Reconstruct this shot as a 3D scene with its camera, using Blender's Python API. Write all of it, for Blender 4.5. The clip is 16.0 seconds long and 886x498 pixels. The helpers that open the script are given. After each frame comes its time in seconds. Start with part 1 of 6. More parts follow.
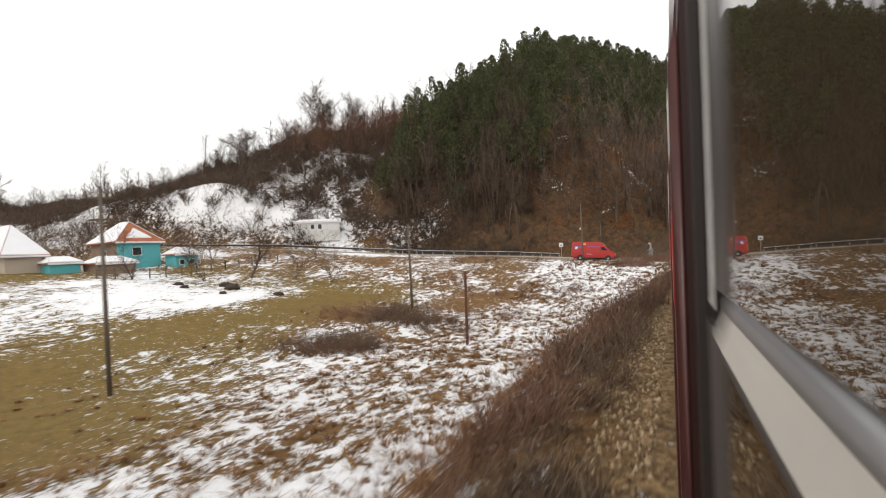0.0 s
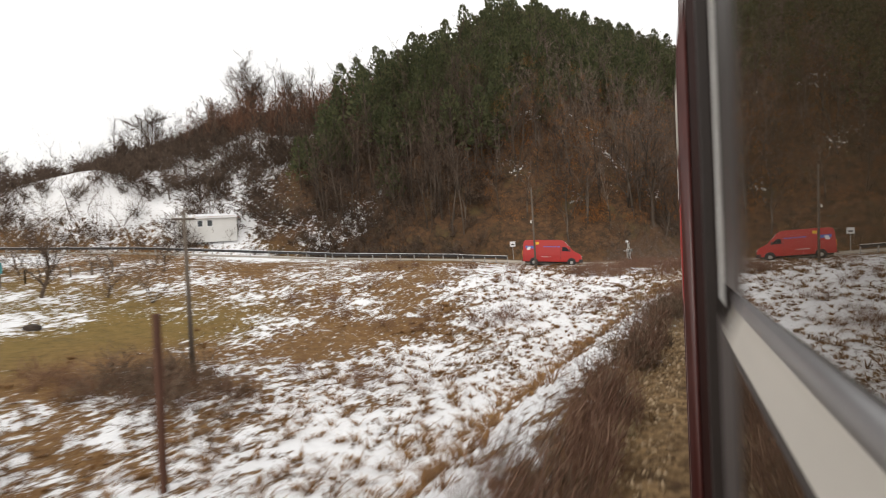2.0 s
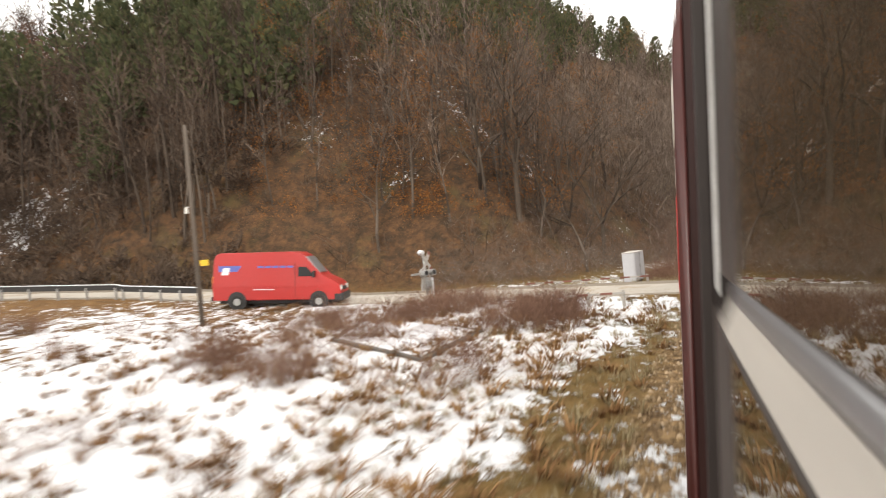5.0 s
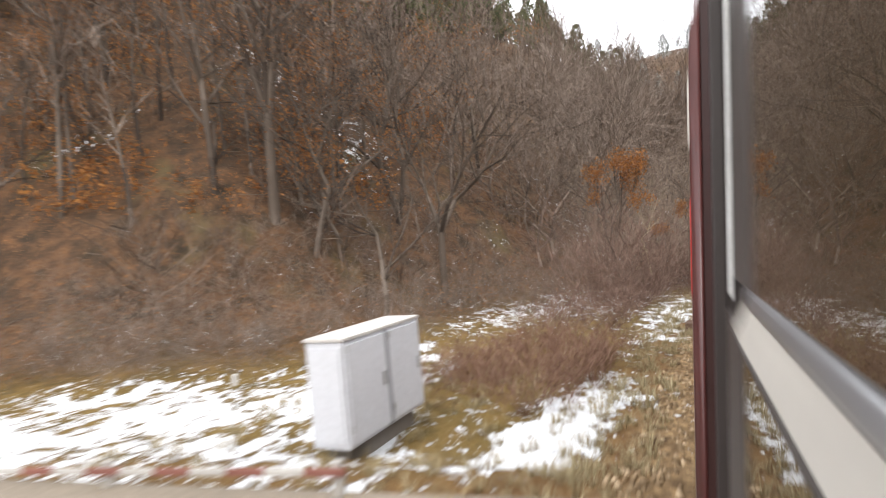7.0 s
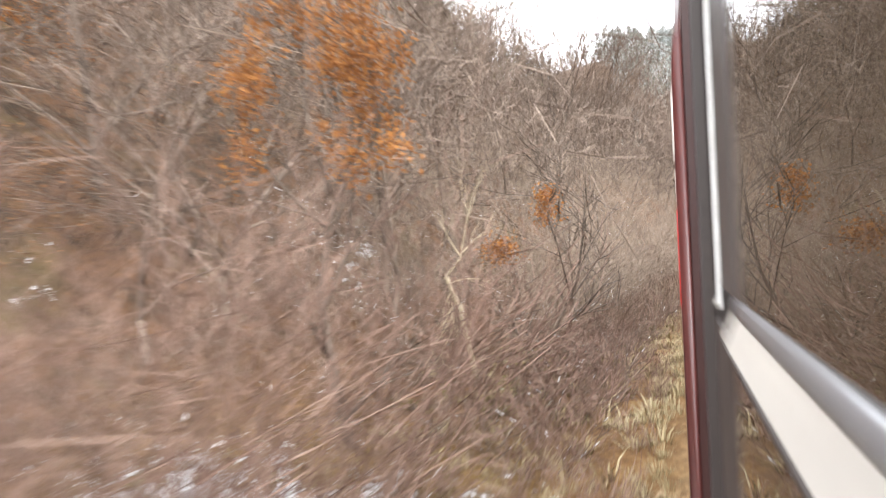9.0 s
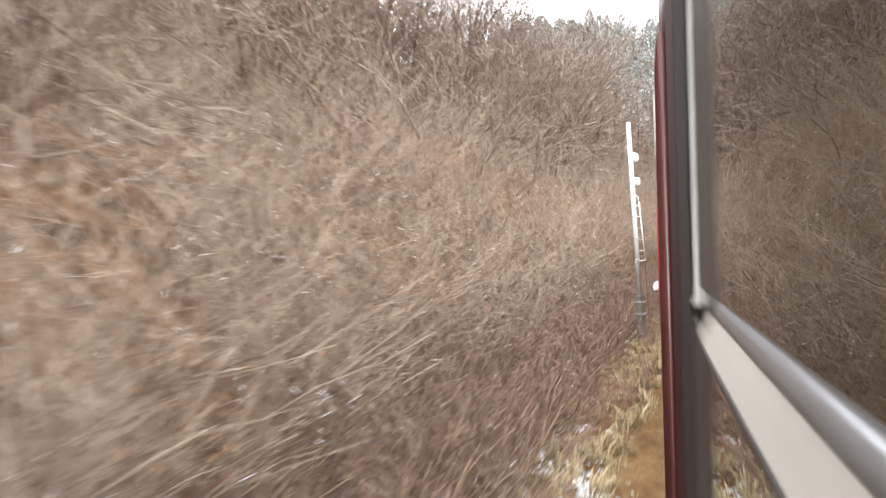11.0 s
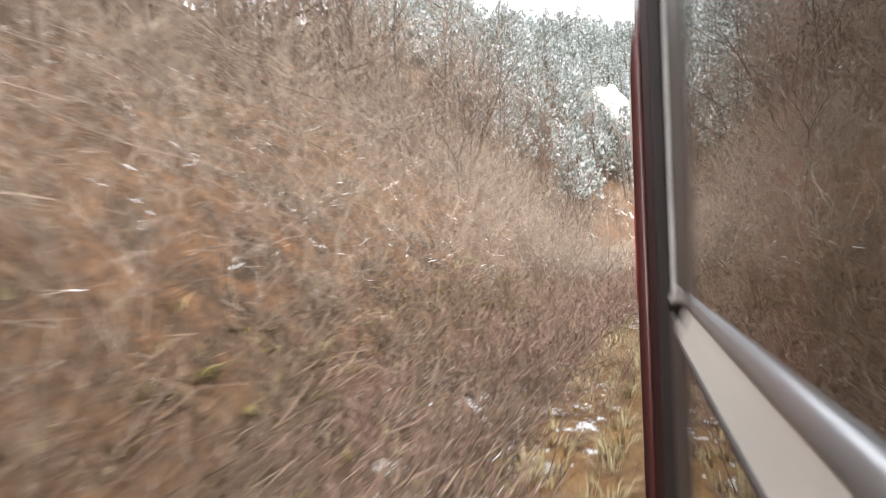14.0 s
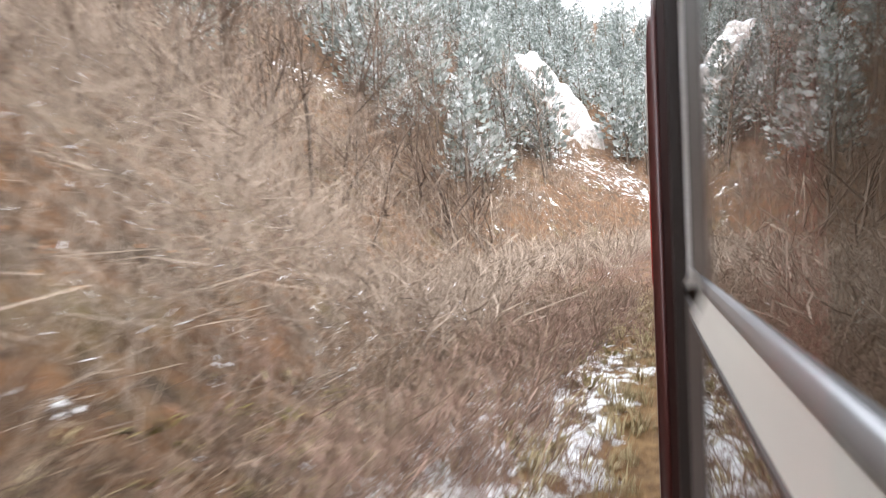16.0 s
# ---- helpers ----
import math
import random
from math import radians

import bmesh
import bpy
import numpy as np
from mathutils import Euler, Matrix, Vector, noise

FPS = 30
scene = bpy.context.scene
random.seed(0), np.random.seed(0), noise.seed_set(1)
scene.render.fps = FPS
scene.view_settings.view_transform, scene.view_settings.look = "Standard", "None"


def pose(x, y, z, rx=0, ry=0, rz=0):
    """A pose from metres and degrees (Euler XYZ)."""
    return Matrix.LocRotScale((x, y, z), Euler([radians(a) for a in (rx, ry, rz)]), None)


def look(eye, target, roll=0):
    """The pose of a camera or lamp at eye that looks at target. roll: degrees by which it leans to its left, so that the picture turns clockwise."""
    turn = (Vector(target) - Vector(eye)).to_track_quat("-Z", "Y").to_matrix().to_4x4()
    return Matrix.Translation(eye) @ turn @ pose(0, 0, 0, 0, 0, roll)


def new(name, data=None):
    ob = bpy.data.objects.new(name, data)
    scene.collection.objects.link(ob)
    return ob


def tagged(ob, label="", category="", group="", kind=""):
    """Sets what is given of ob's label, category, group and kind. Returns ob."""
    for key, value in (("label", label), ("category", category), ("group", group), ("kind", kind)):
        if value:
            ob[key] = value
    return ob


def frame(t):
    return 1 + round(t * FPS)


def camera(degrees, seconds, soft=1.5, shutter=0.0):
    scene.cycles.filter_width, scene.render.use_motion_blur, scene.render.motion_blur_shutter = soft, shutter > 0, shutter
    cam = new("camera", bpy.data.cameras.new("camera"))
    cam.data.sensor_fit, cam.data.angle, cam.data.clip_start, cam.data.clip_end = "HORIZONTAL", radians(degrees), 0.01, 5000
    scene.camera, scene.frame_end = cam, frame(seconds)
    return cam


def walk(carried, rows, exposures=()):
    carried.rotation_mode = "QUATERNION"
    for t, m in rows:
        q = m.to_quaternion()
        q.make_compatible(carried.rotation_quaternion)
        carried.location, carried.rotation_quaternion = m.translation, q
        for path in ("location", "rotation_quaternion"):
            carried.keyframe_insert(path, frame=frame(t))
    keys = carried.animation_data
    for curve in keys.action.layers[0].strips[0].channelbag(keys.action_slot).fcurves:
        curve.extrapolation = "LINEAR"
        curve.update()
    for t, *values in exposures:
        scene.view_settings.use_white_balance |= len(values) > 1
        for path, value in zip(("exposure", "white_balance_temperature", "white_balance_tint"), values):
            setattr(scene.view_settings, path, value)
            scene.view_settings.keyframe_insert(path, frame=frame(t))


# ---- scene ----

# The camera leans out of a carriage window and rides along a curved single track.
SPEED_AT = [0.0, 3.0, 6.0, 9.0, 12.0, 14.0, 16.0]
SPEED = [11.79, 11.764, 11.628, 11.276, 11.131, 11.011, 10.939]
TURN_AT = [0.0, 1.5, 3.0, 4.25, 5.5, 7.0, 8.5, 9.7, 11.0, 12.0, 13.0, 14.0, 15.0, 16.0]
TURN = [0.0, -1.141, -4.167, -7.647, -11.813, -17.833, -22.771, -26.644, -31.198, -34.91, -38.774, -42.644, -46.629, -50.534]
CANT = [-1.37, -1.28, -0.87, -0.11, 0.47, 0.97, 1.11, 0.72, 0.44, 0.25, 0.0, -0.19, -0.36, 0.23]
SLOPE = -0.00377
# seconds, and the head's yaw, pitch and roll against the track
HEAD = np.array([
    (0.0, 22.27, 0.9, -4.51),
    (0.5, 22.72, 0.97, -4.9),
    (1.0, 23.04, 0.75, -4.14),
    (1.5, 23.4, 0.67, -5.06),
    (2.0, 23.09, 0.68, -4.85),
    (2.5, 22.81, 0.59, -4.27),
    (3.0, 22.41, 0.35, -4.57),
    (3.2, 22.29, 0.15, -4.78),
    (5.3, 23.05, -0.15, -5.02),
    (5.5, 23.22, -0.09, -4.92),
    (6.0, 23.65, -0.18, -4.69),
    (6.5, 23.88, -0.22, -4.78),
    (7.0, 23.95, -0.27, -4.18),
    (7.5, 23.39, -0.14, -5.77),
    (8.0, 22.92, 0.44, -5.52),
    (8.5, 22.68, 0.76, -4.34),
    (9.0, 22.77, 1.17, -5.09),
    (9.5, 22.46, 1.28, -5.0),
    (12.0, 19.97, 0.39, -4.65),
    (12.5, 19.53, 0.54, -4.93),
    (13.0, 19.35, 0.42, -4.65),
    (13.5, 19.14, 0.59, -4.88),
    (14.0, 18.95, 0.38, -4.88),
    (14.5, 19.28, 0.51, -4.79),
    (15.0, 19.67, -0.4, -3.61),
    (15.5, 20.24, -0.71, -5.28),
    (16.0, 20.48, -1.04, -5.28),
])


def spline(at, values, x):
    """A natural cubic through the values, straight on beyond both ends."""
    at, values, x = np.asarray(at, float), np.asarray(values, float), np.asarray(x, float)
    n, h = len(at), np.diff(at)
    a, b = np.eye(n), np.zeros(n)
    for i in range(1, n - 1):
        a[i, i - 1:i + 2] = h[i - 1], 2 * (h[i - 1] + h[i]), h[i]
        b[i] = 6 * ((values[i + 1] - values[i]) / h[i] - (values[i] - values[i - 1]) / h[i - 1])
    m = np.linalg.solve(a, b)
    c = np.clip(x, at[0], at[-1])
    j = np.clip(np.searchsorted(at, c) - 1, 0, n - 2)
    d, e = c - at[j], at[j + 1] - c
    y = (m[j] * e ** 3 + m[j + 1] * d ** 3) / (6 * h[j]) + (values[j] / h[j] - m[j] * h[j] / 6) * e + (values[j + 1] / h[j] - m[j + 1] * h[j] / 6) * d
    last = (values[-1] - values[-2]) / h[-1]
    return y + np.maximum(x - at[-1], 0) * last


CLOCK = np.linspace(0, 30, 3001)
PACE = spline(SPEED_AT, SPEED, CLOCK)
WAY = np.radians(spline(TURN_AT, TURN, CLOCK))
LEAN = spline(TURN_AT, CANT, np.minimum(CLOCK, 16))


def summed(rate):
    return np.concatenate([[0], np.cumsum((rate[1:] + rate[:-1]) / 2) * CLOCK[1]])


TRACK_X, TRACK_Y, TRACK_S = summed(-np.sin(WAY) * PACE), summed(np.cos(WAY) * PACE), summed(PACE)


def track(t):
    """The frame that runs along the track: x to the right, y ahead, z up."""
    x, y, s, w, c = (float(np.interp(t, CLOCK, q)) for q in (TRACK_X, TRACK_Y, TRACK_S, WAY, LEAN))
    if t < 0:
        y = s = t * SPEED[0]
    return Matrix.Translation((x, y, SLOPE * s)) @ Matrix.Rotation(w, 4, "Z") @ Matrix.Rotation(radians(c), 4, "Y")


def head(t):
    yaw, pitch, roll = (radians(float(spline(HEAD[:, 0], HEAD[:, k], t))) for k in (1, 2, 3))
    return Matrix.Rotation(yaw, 4, "Z") @ Matrix.Rotation(math.pi / 2 + pitch, 4, "X") @ Matrix.Rotation(roll, 4, "Z")


cam = camera(77.88, 16.0, soft=1.1, shutter=0.39)
walk(cam, [(k / 10, track(k / 10) @ head(k / 10)) for k in range(161)], exposures=[(0, -0.15, 6900, 10), (3, -0.08, 6950, 10), (5.5, 0.8, 7100, 10), (6.5, 1.0, 7000, 10), (7, 1.05, 6450, 10), (7.5, 1.45, 6450, 10), (8.5, 1.85, 6250, 10), (9, 2.15, 6350, 10), (12, 2.15, 6450, 10), (14, 2.25, 6400, 10), (16, 2.1, 6200, 10)])

# ---- world and light: a bright overcast winter sky ----
world = bpy.data.worlds.new("sky")
scene.world = world
world.use_nodes = True
wn = world.node_tree.nodes
wl = world.node_tree.links
wn.clear()
sky = wn.new("ShaderNodeTexSky")
sky.sky_type, sky.sun_disc, sky.sun_elevation, sky.sun_rotation = "NISHITA", False, radians(38), radians(150)
sky.air_density, sky.dust_density, sky.ozone_density = 1.0, 6.0, 1.0
pale = wn.new("ShaderNodeMix")
pale.data_type = "RGBA"
pale.inputs["Factor"].default_value = 0.88
pale.inputs["B"].default_value = (9.0, 9.1, 9.3, 1)
back = wn.new("ShaderNodeBackground")
back.inputs["Strength"].default_value = 0.15
wout = wn.new("ShaderNodeOutputWorld")
wl.new(sky.outputs["Color"], pale.inputs["A"])
wl.new(pale.outputs["Result"], back.inputs["Color"])
wl.new(back.outputs["Background"], wout.inputs["Surface"])
sun_data = bpy.data.lights.new("sun", "SUN")
sun_data.energy, sun_data.angle, sun_data.color = 1.0, radians(25), (1.0, 0.97, 0.93)
sun = new("sun", sun_data)
sun.matrix_world = look((0, 0, 60), (25, 45, 0))


# ---- materials ----
def material(name, build):
    m = bpy.data.materials.new(name)
    m.use_nodes = True
    nt = m.node_tree
    p = nt.nodes["Principled BSDF"]
    build(nt, p)
    return m


def node(nt, kind, **values):
    n = nt.nodes.new(kind)
    for k, v in values.items():
        n.inputs[k.replace("_", " ")].default_value = v
    return n


def noise_of(nt, scale, detail=4.0, rough=0.6, coord="Object", drawn=None):
    """Noise; drawn: how much slower it changes along each axis, and the turn of the axes in degrees."""
    c = nt.nodes.new("ShaderNodeTexCoord")
    n = node(nt, "ShaderNodeTexNoise", Scale=scale, Detail=detail, Roughness=rough)
    if drawn:
        m = node(nt, "ShaderNodeMapping", Scale=drawn[:3], Rotation=(0, 0, radians(drawn[3])))
        nt.links.new(c.outputs[coord], m.inputs["Vector"])
        nt.links.new(m.outputs["Vector"], n.inputs["Vector"])
    else:
        nt.links.new(c.outputs[coord], n.inputs["Vector"])
    return n.outputs["Fac"]


def ramp(nt, fac, stops):
    r = nt.nodes.new("ShaderNodeValToRGB")
    el = r.color_ramp.elements
    while len(el) < len(stops):
        el.new(0.5)
    for e, (at, col) in zip(el, stops):
        e.position, e.color = at, (*col, 1)
    nt.links.new(fac, r.inputs["Fac"])
    return r.outputs["Color"]


def blend(nt, fac, a, b, kind="MIX"):
    m = nt.nodes.new("ShaderNodeMix")
    m.data_type, m.blend_type = "RGBA", kind
    for sock, v in (("Factor", fac), ("A", a), ("B", b)):
        if isinstance(v, (int, float)):
            m.inputs[sock].default_value = v
        elif isinstance(v, tuple):
            m.inputs[sock].default_value = (*v, 1)
        else:
            nt.links.new(v, m.inputs[sock])
    return m.outputs["Result"]


def arith(nt, op, a, b, clamp=False):
    m = nt.nodes.new("ShaderNodeMath")
    m.operation, m.use_clamp = op, clamp
    for k, v in enumerate((a, b)):
        if isinstance(v, (int, float)):
            m.inputs[k].default_value = v
        else:
            nt.links.new(v, m.inputs[k])
    return m.outputs[0]


def bump(nt, p, fac, strength, distance):
    b = node(nt, "ShaderNodeBump", Strength=strength, Distance=distance)
    nt.links.new(fac, b.inputs["Height"])
    nt.links.new(b.outputs["Normal"], p.inputs["Normal"])


def plain(name, colour, rough=0.6, metal=0.0, spread=0.25, scale=6.0, relief=0.0, spec=0.5):
    """A surface of one colour with stains at two scales."""
    def build(nt, p):
        dark = tuple(c * (1 - spread) for c in colour)
        light = tuple(min(c * (1 + spread * 0.6), 1) for c in colour)
        broad = ramp(nt, noise_of(nt, scale * 0.2, 3), [(0.3, dark), (0.7, light)])
        fine = ramp(nt, noise_of(nt, scale * 6, 5), [(0.3, dark), (0.7, light)])
        nt.links.new(blend(nt, 0.5, broad, fine), p.inputs["Base Color"])
        p.inputs["Roughness"].default_value, p.inputs["Metallic"].default_value = rough, metal
        p.inputs["Specular IOR Level"].default_value = spec
        if relief:
            bump(nt, p, noise_of(nt, scale * 8, 5), 0.6, relief)
    return material(name, build)


def leafy(name, stops, rough=0.85, spec=0.15, thin=0.0):
    """Twigs, needles and leaves: the colour varies from piece to piece and in drifts; thin ones let light through."""
    def build(nt, p):
        g = nt.nodes.new("ShaderNodeNewGeometry")
        drift = noise_of(nt, 0.22, 3)
        mixed = arith(nt, "ADD", arith(nt, "MULTIPLY", g.outputs["Random Per Island"], 0.5), arith(nt, "MULTIPLY", drift, 0.55))
        tone = ramp(nt, mixed, stops)
        nt.links.new(tone, p.inputs["Base Color"])
        p.inputs["Roughness"].default_value = rough
        p.inputs["Specular IOR Level"].default_value = spec
        if thin:
            clear, mix = nt.nodes.new("ShaderNodeBsdfTranslucent"), nt.nodes.new("ShaderNodeMixShader")
            mix.inputs["Fac"].default_value = thin
            nt.links.new(tone, clear.inputs["Color"])
            nt.links.new(p.outputs["BSDF"], mix.inputs[1])
            nt.links.new(clear.outputs["BSDF"], mix.inputs[2])
            nt.links.new(mix.outputs["Shader"], nt.nodes["Material Output"].inputs["Surface"])
    return material(name, build)


def ground_surface(nt, p):
    """Weeds, meadow, gravel and leaf litter by their share, under patches of thin snow."""
    a = nt.nodes.new("ShaderNodeAttribute")
    a.attribute_name = "cover"
    s = nt.nodes.new("ShaderNodeSeparateColor")
    nt.links.new(a.outputs["Color"], s.inputs["Color"])
    snow, meadow, gravel, wooded = s.outputs["Red"], s.outputs["Green"], s.outputs["Blue"], a.outputs["Alpha"]
    big, mid, fine = noise_of(nt, 0.28, 4), noise_of(nt, 1.6, 6, 0.7), noise_of(nt, 11.0, 6, 0.7)
    weed = blend(nt, 0.5, ramp(nt, mid, [(0.32, (0.06, 0.03, 0.014)), (0.5, (0.18, 0.09, 0.032)), (0.68, (0.32, 0.19, 0.08))]),
                 ramp(nt, fine, [(0.32, (0.045, 0.025, 0.014)), (0.55, (0.19, 0.11, 0.045)), (0.72, (0.36, 0.25, 0.13))]))
    grass = blend(nt, 0.5, ramp(nt, mid, [(0.32, (0.075, 0.058, 0.016)), (0.5, (0.21, 0.137, 0.04)), (0.68, (0.3, 0.185, 0.062))]),
                  ramp(nt, fine, [(0.32, (0.056, 0.042, 0.014)), (0.7, (0.25, 0.18, 0.055))]))
    grass = blend(nt, arith(nt, "MULTIPLY", arith(nt, "SUBTRACT", big, 0.5, True), 5.0, True), grass, (0.165, 0.12, 0.034))
    litter = blend(nt, 0.45, ramp(nt, mid, [(0.32, (0.03, 0.019, 0.012)), (0.5, (0.108, 0.057, 0.029)), (0.7, (0.23, 0.108, 0.043))]),
                   ramp(nt, fine, [(0.3, (0.022, 0.015, 0.011)), (0.7, (0.14, 0.082, 0.046))]))
    litter = blend(nt, arith(nt, "MULTIPLY", arith(nt, "SUBTRACT", big, 0.54, True), 6.0, True), litter, (0.1, 0.076, 0.034))
    litter = blend(nt, arith(nt, "MULTIPLY", arith(nt, "SUBTRACT", noise_of(nt, 0.9, 6, 0.75), 0.47), 6.0, True), litter, (0.042, 0.03, 0.019))
    stones = nt.nodes.new("ShaderNodeTexVoronoi")
    stones.inputs["Scale"].default_value = 12.0
    co = nt.nodes.new("ShaderNodeTexCoord")
    nt.links.new(co.outputs["Object"], stones.inputs["Vector"])
    pebble = nt.nodes.new("ShaderNodeRGBToBW")
    nt.links.new(stones.outputs["Color"], pebble.inputs["Color"])
    grit = blend(nt, 0.55, ramp(nt, fine, [(0.3, (0.09, 0.05, 0.022)), (0.7, (0.42, 0.26, 0.12))]), ramp(nt, pebble.outputs["Val"], [(0.2, (0.07, 0.043, 0.023)), (0.8, (0.54, 0.37, 0.2))]))
    grit = blend(nt, arith(nt, "MULTIPLY", arith(nt, "SUBTRACT", noise_of(nt, 2.4, 5, 0.7), 0.46), 5.0, True), grit, (0.085, 0.05, 0.026))
    col = blend(nt, meadow, weed, grass)
    col = blend(nt, wooded, col, litter)
    col = blend(nt, gravel, col, grit)
    rows = noise_of(nt, 1.7, 6, 0.7, "Object", (1.0, 0.58, 1.0, 12))
    lay = arith(nt, "ADD", arith(nt, "MULTIPLY", rows, 0.78), arith(nt, "ADD", arith(nt, "MULTIPLY", fine, 0.22), arith(nt, "MULTIPLY", big, 0.35)))
    mask = arith(nt, "MULTIPLY", arith(nt, "SUBTRACT", lay, arith(nt, "SUBTRACT", 0.89, arith(nt, "MULTIPLY", snow, 0.46))), 34.0, True)
    fleck = arith(nt, "MULTIPLY", arith(nt, "SUBTRACT", noise_of(nt, 4.2, 5, 0.65, "Object", (1.0, 0.7, 1.0, 12)), arith(nt, "SUBTRACT", 0.705, arith(nt, "MULTIPLY", snow, 0.3))), 24.0, True)
    mask = arith(nt, "MAXIMUM", mask, arith(nt, "MULTIPLY", fleck, arith(nt, "MULTIPLY", arith(nt, "SUBTRACT", snow, 0.12), 6.0, True)))
    white = ramp(nt, fine, [(0.3, (0.74, 0.76, 0.8)), (0.62, (0.91, 0.92, 0.94))])
    nt.links.new(blend(nt, mask, col, white), p.inputs["Base Color"])
    p.inputs["Roughness"].default_value = 0.9
    p.inputs["Specular IOR Level"].default_value = 0.2
    bump(nt, p, arith(nt, "ADD", fine, arith(nt, "MULTIPLY", mask, 0.6)), 0.9, 0.1)


GROUND = material("ground", ground_surface)
TWIG = leafy("bare_twigs", [(0.15, (0.11, 0.082, 0.062)), (0.45, (0.185, 0.143, 0.112)), (0.75, (0.28, 0.224, 0.178))])
MID_TWIG = leafy("grey_brown_twigs", [(0.15, (0.05, 0.038, 0.03)), (0.45, (0.13, 0.098, 0.078)), (0.75, (0.24, 0.19, 0.155))])
DARK_TWIG = leafy("dark_twigs", [(0.15, (0.034, 0.025, 0.02)), (0.45, (0.08, 0.057, 0.043)), (0.75, (0.145, 0.105, 0.08))])
DUN_TWIG = leafy("dun_twigs", [(0.15, (0.055, 0.038, 0.026)), (0.45, (0.125, 0.088, 0.062)), (0.75, (0.22, 0.16, 0.115))])
RUSSET_TWIG = leafy("russet_twigs", [(0.15, (0.06, 0.03, 0.02)), (0.45, (0.14, 0.07, 0.045)), (0.75, (0.24, 0.13, 0.085))])
RED_TWIG = leafy("reddish_twigs", [(0.15, (0.075, 0.045, 0.035)), (0.5, (0.165, 0.104, 0.08)), (0.8, (0.255, 0.176, 0.14))])
BARK = leafy("bark", [(0.15, (0.032, 0.024, 0.019)), (0.5, (0.078, 0.06, 0.047)), (0.8, (0.14, 0.112, 0.09))])
NEEDLE = leafy("pine_needles", [(0.15, (0.055, 0.066, 0.038)), (0.5, (0.098, 0.112, 0.057)), (0.8, (0.155, 0.158, 0.08))], thin=0.4)
# snow-dusted needles, paler and greyer still to paint in the distant haze
HAZY_FROSTED = leafy("hazy_snow_dusted_needles", [(0.15, (0.1, 0.118, 0.106)), (0.42, (0.185, 0.208, 0.19)), (0.62, (0.32, 0.34, 0.325)), (0.8, (0.6, 0.62, 0.63))], thin=0.35)
LEAF = leafy("dry_leaves", [(0.15, (0.13, 0.056, 0.022)), (0.5, (0.26, 0.11, 0.036)), (0.8, (0.4, 0.19, 0.06))], thin=0.35)
FADED_LEAF = leafy("faded_leaves", [(0.15, (0.1, 0.045, 0.022)), (0.5, (0.19, 0.09, 0.042)), (0.8, (0.3, 0.155, 0.07))])
RUST_GRASS = leafy("rusty_grass", [(0.15, (0.09, 0.045, 0.02)), (0.5, (0.2, 0.105, 0.045)), (0.8, (0.33, 0.2, 0.095))])
DRY = leafy("dry_weeds", [(0.15, (0.065, 0.036, 0.019)), (0.5, (0.165, 0.093, 0.044)), (0.8, (0.31, 0.205, 0.105))])
MOSS = leafy("olive_moss", [(0.15, (0.045, 0.04, 0.014)), (0.5, (0.12, 0.1, 0.03)), (0.8, (0.24, 0.19, 0.08))])
STRAW = leafy("straw", [(0.15, (0.15, 0.112, 0.058)), (0.5, (0.29, 0.23, 0.13)), (0.8, (0.42, 0.36, 0.23))])
PLUM_WEED = leafy("reddish_brown_weeds", [(0.15, (0.065, 0.034, 0.025)), (0.45, (0.145, 0.078, 0.055)), (0.75, (0.25, 0.155, 0.11))])
SNOW = plain("snow", (0.76, 0.78, 0.82), 0.8, 0, 0.06, 3.0, 0.02, 0.2)
RED_PAINT = plain("red_coach_paint", (0.085, 0.024, 0.021), 0.3, 0, 0.35, 4.0)
WHITE_TRIM = plain("pale_trim", (0.8, 0.79, 0.77), 0.45, 0.0, 0.1, 7.0)
MAROON = plain("dull_maroon_post_paint", (0.042, 0.016, 0.014), 0.4, 0, 0.3, 6.0)
BRIGHT_RED = plain("bright_red_door_paint", (0.36, 0.03, 0.025), 0.35, 0, 0.2, 6.0)
RUBBER = plain("dark_window_seal", (0.035, 0.026, 0.023), 0.55, 0, 0.3, 12.0)
GREY_FRAME = plain("dark_grey_frame", (0.06, 0.052, 0.05), 0.45, 0.0, 0.25, 9.0)
ALU = plain("bare_aluminium", (0.58, 0.55, 0.5), 0.5, 0.35, 0.24, 11.0, 0.001)
ALU_TOP = plain("worn_aluminium_tube", (0.32, 0.32, 0.33), 0.38, 0.6, 0.2, 10.0)
DARK = plain("dark_interior", (0.02, 0.018, 0.016), 0.8)
ROOF_GREY = plain("grey_coach_roof", (0.2, 0.2, 0.2), 0.6)


def pane_glass(nt, p):
    p.inputs["Base Color"].default_value = (0.045, 0.032, 0.02, 1)
    nt.links.new(ramp(nt, noise_of(nt, 3.0, 5), [(0.3, (0.004, 0.004, 0.004)), (0.75, (0.02, 0.02, 0.02))]), p.inputs["Roughness"])
    p.inputs["IOR"].default_value = 2.25


GLASS = material("window_glass", pane_glass)


# ---- mesh helpers ----
def part(name, bm, mat, parent=None, label="", smooth=False):
    """Link a bmesh as one mesh object under a thing or a part."""
    me = bpy.data.meshes.new(name)
    if smooth:
        for f in bm.faces:
            f.smooth = True
    bm.to_mesh(me)
    bm.free()
    for m in (mat if isinstance(mat, (list, tuple)) else (mat,)):
        me.materials.append(m)
    ob = new(name, me)
    ob.parent = parent
    return tagged(ob, label)


def share(name, source, m, parent=None, label=""):
    """Another object on the mesh of source."""
    ob = new(name, source.data)
    ob.parent, ob.matrix_basis = parent, m
    return tagged(ob, label)


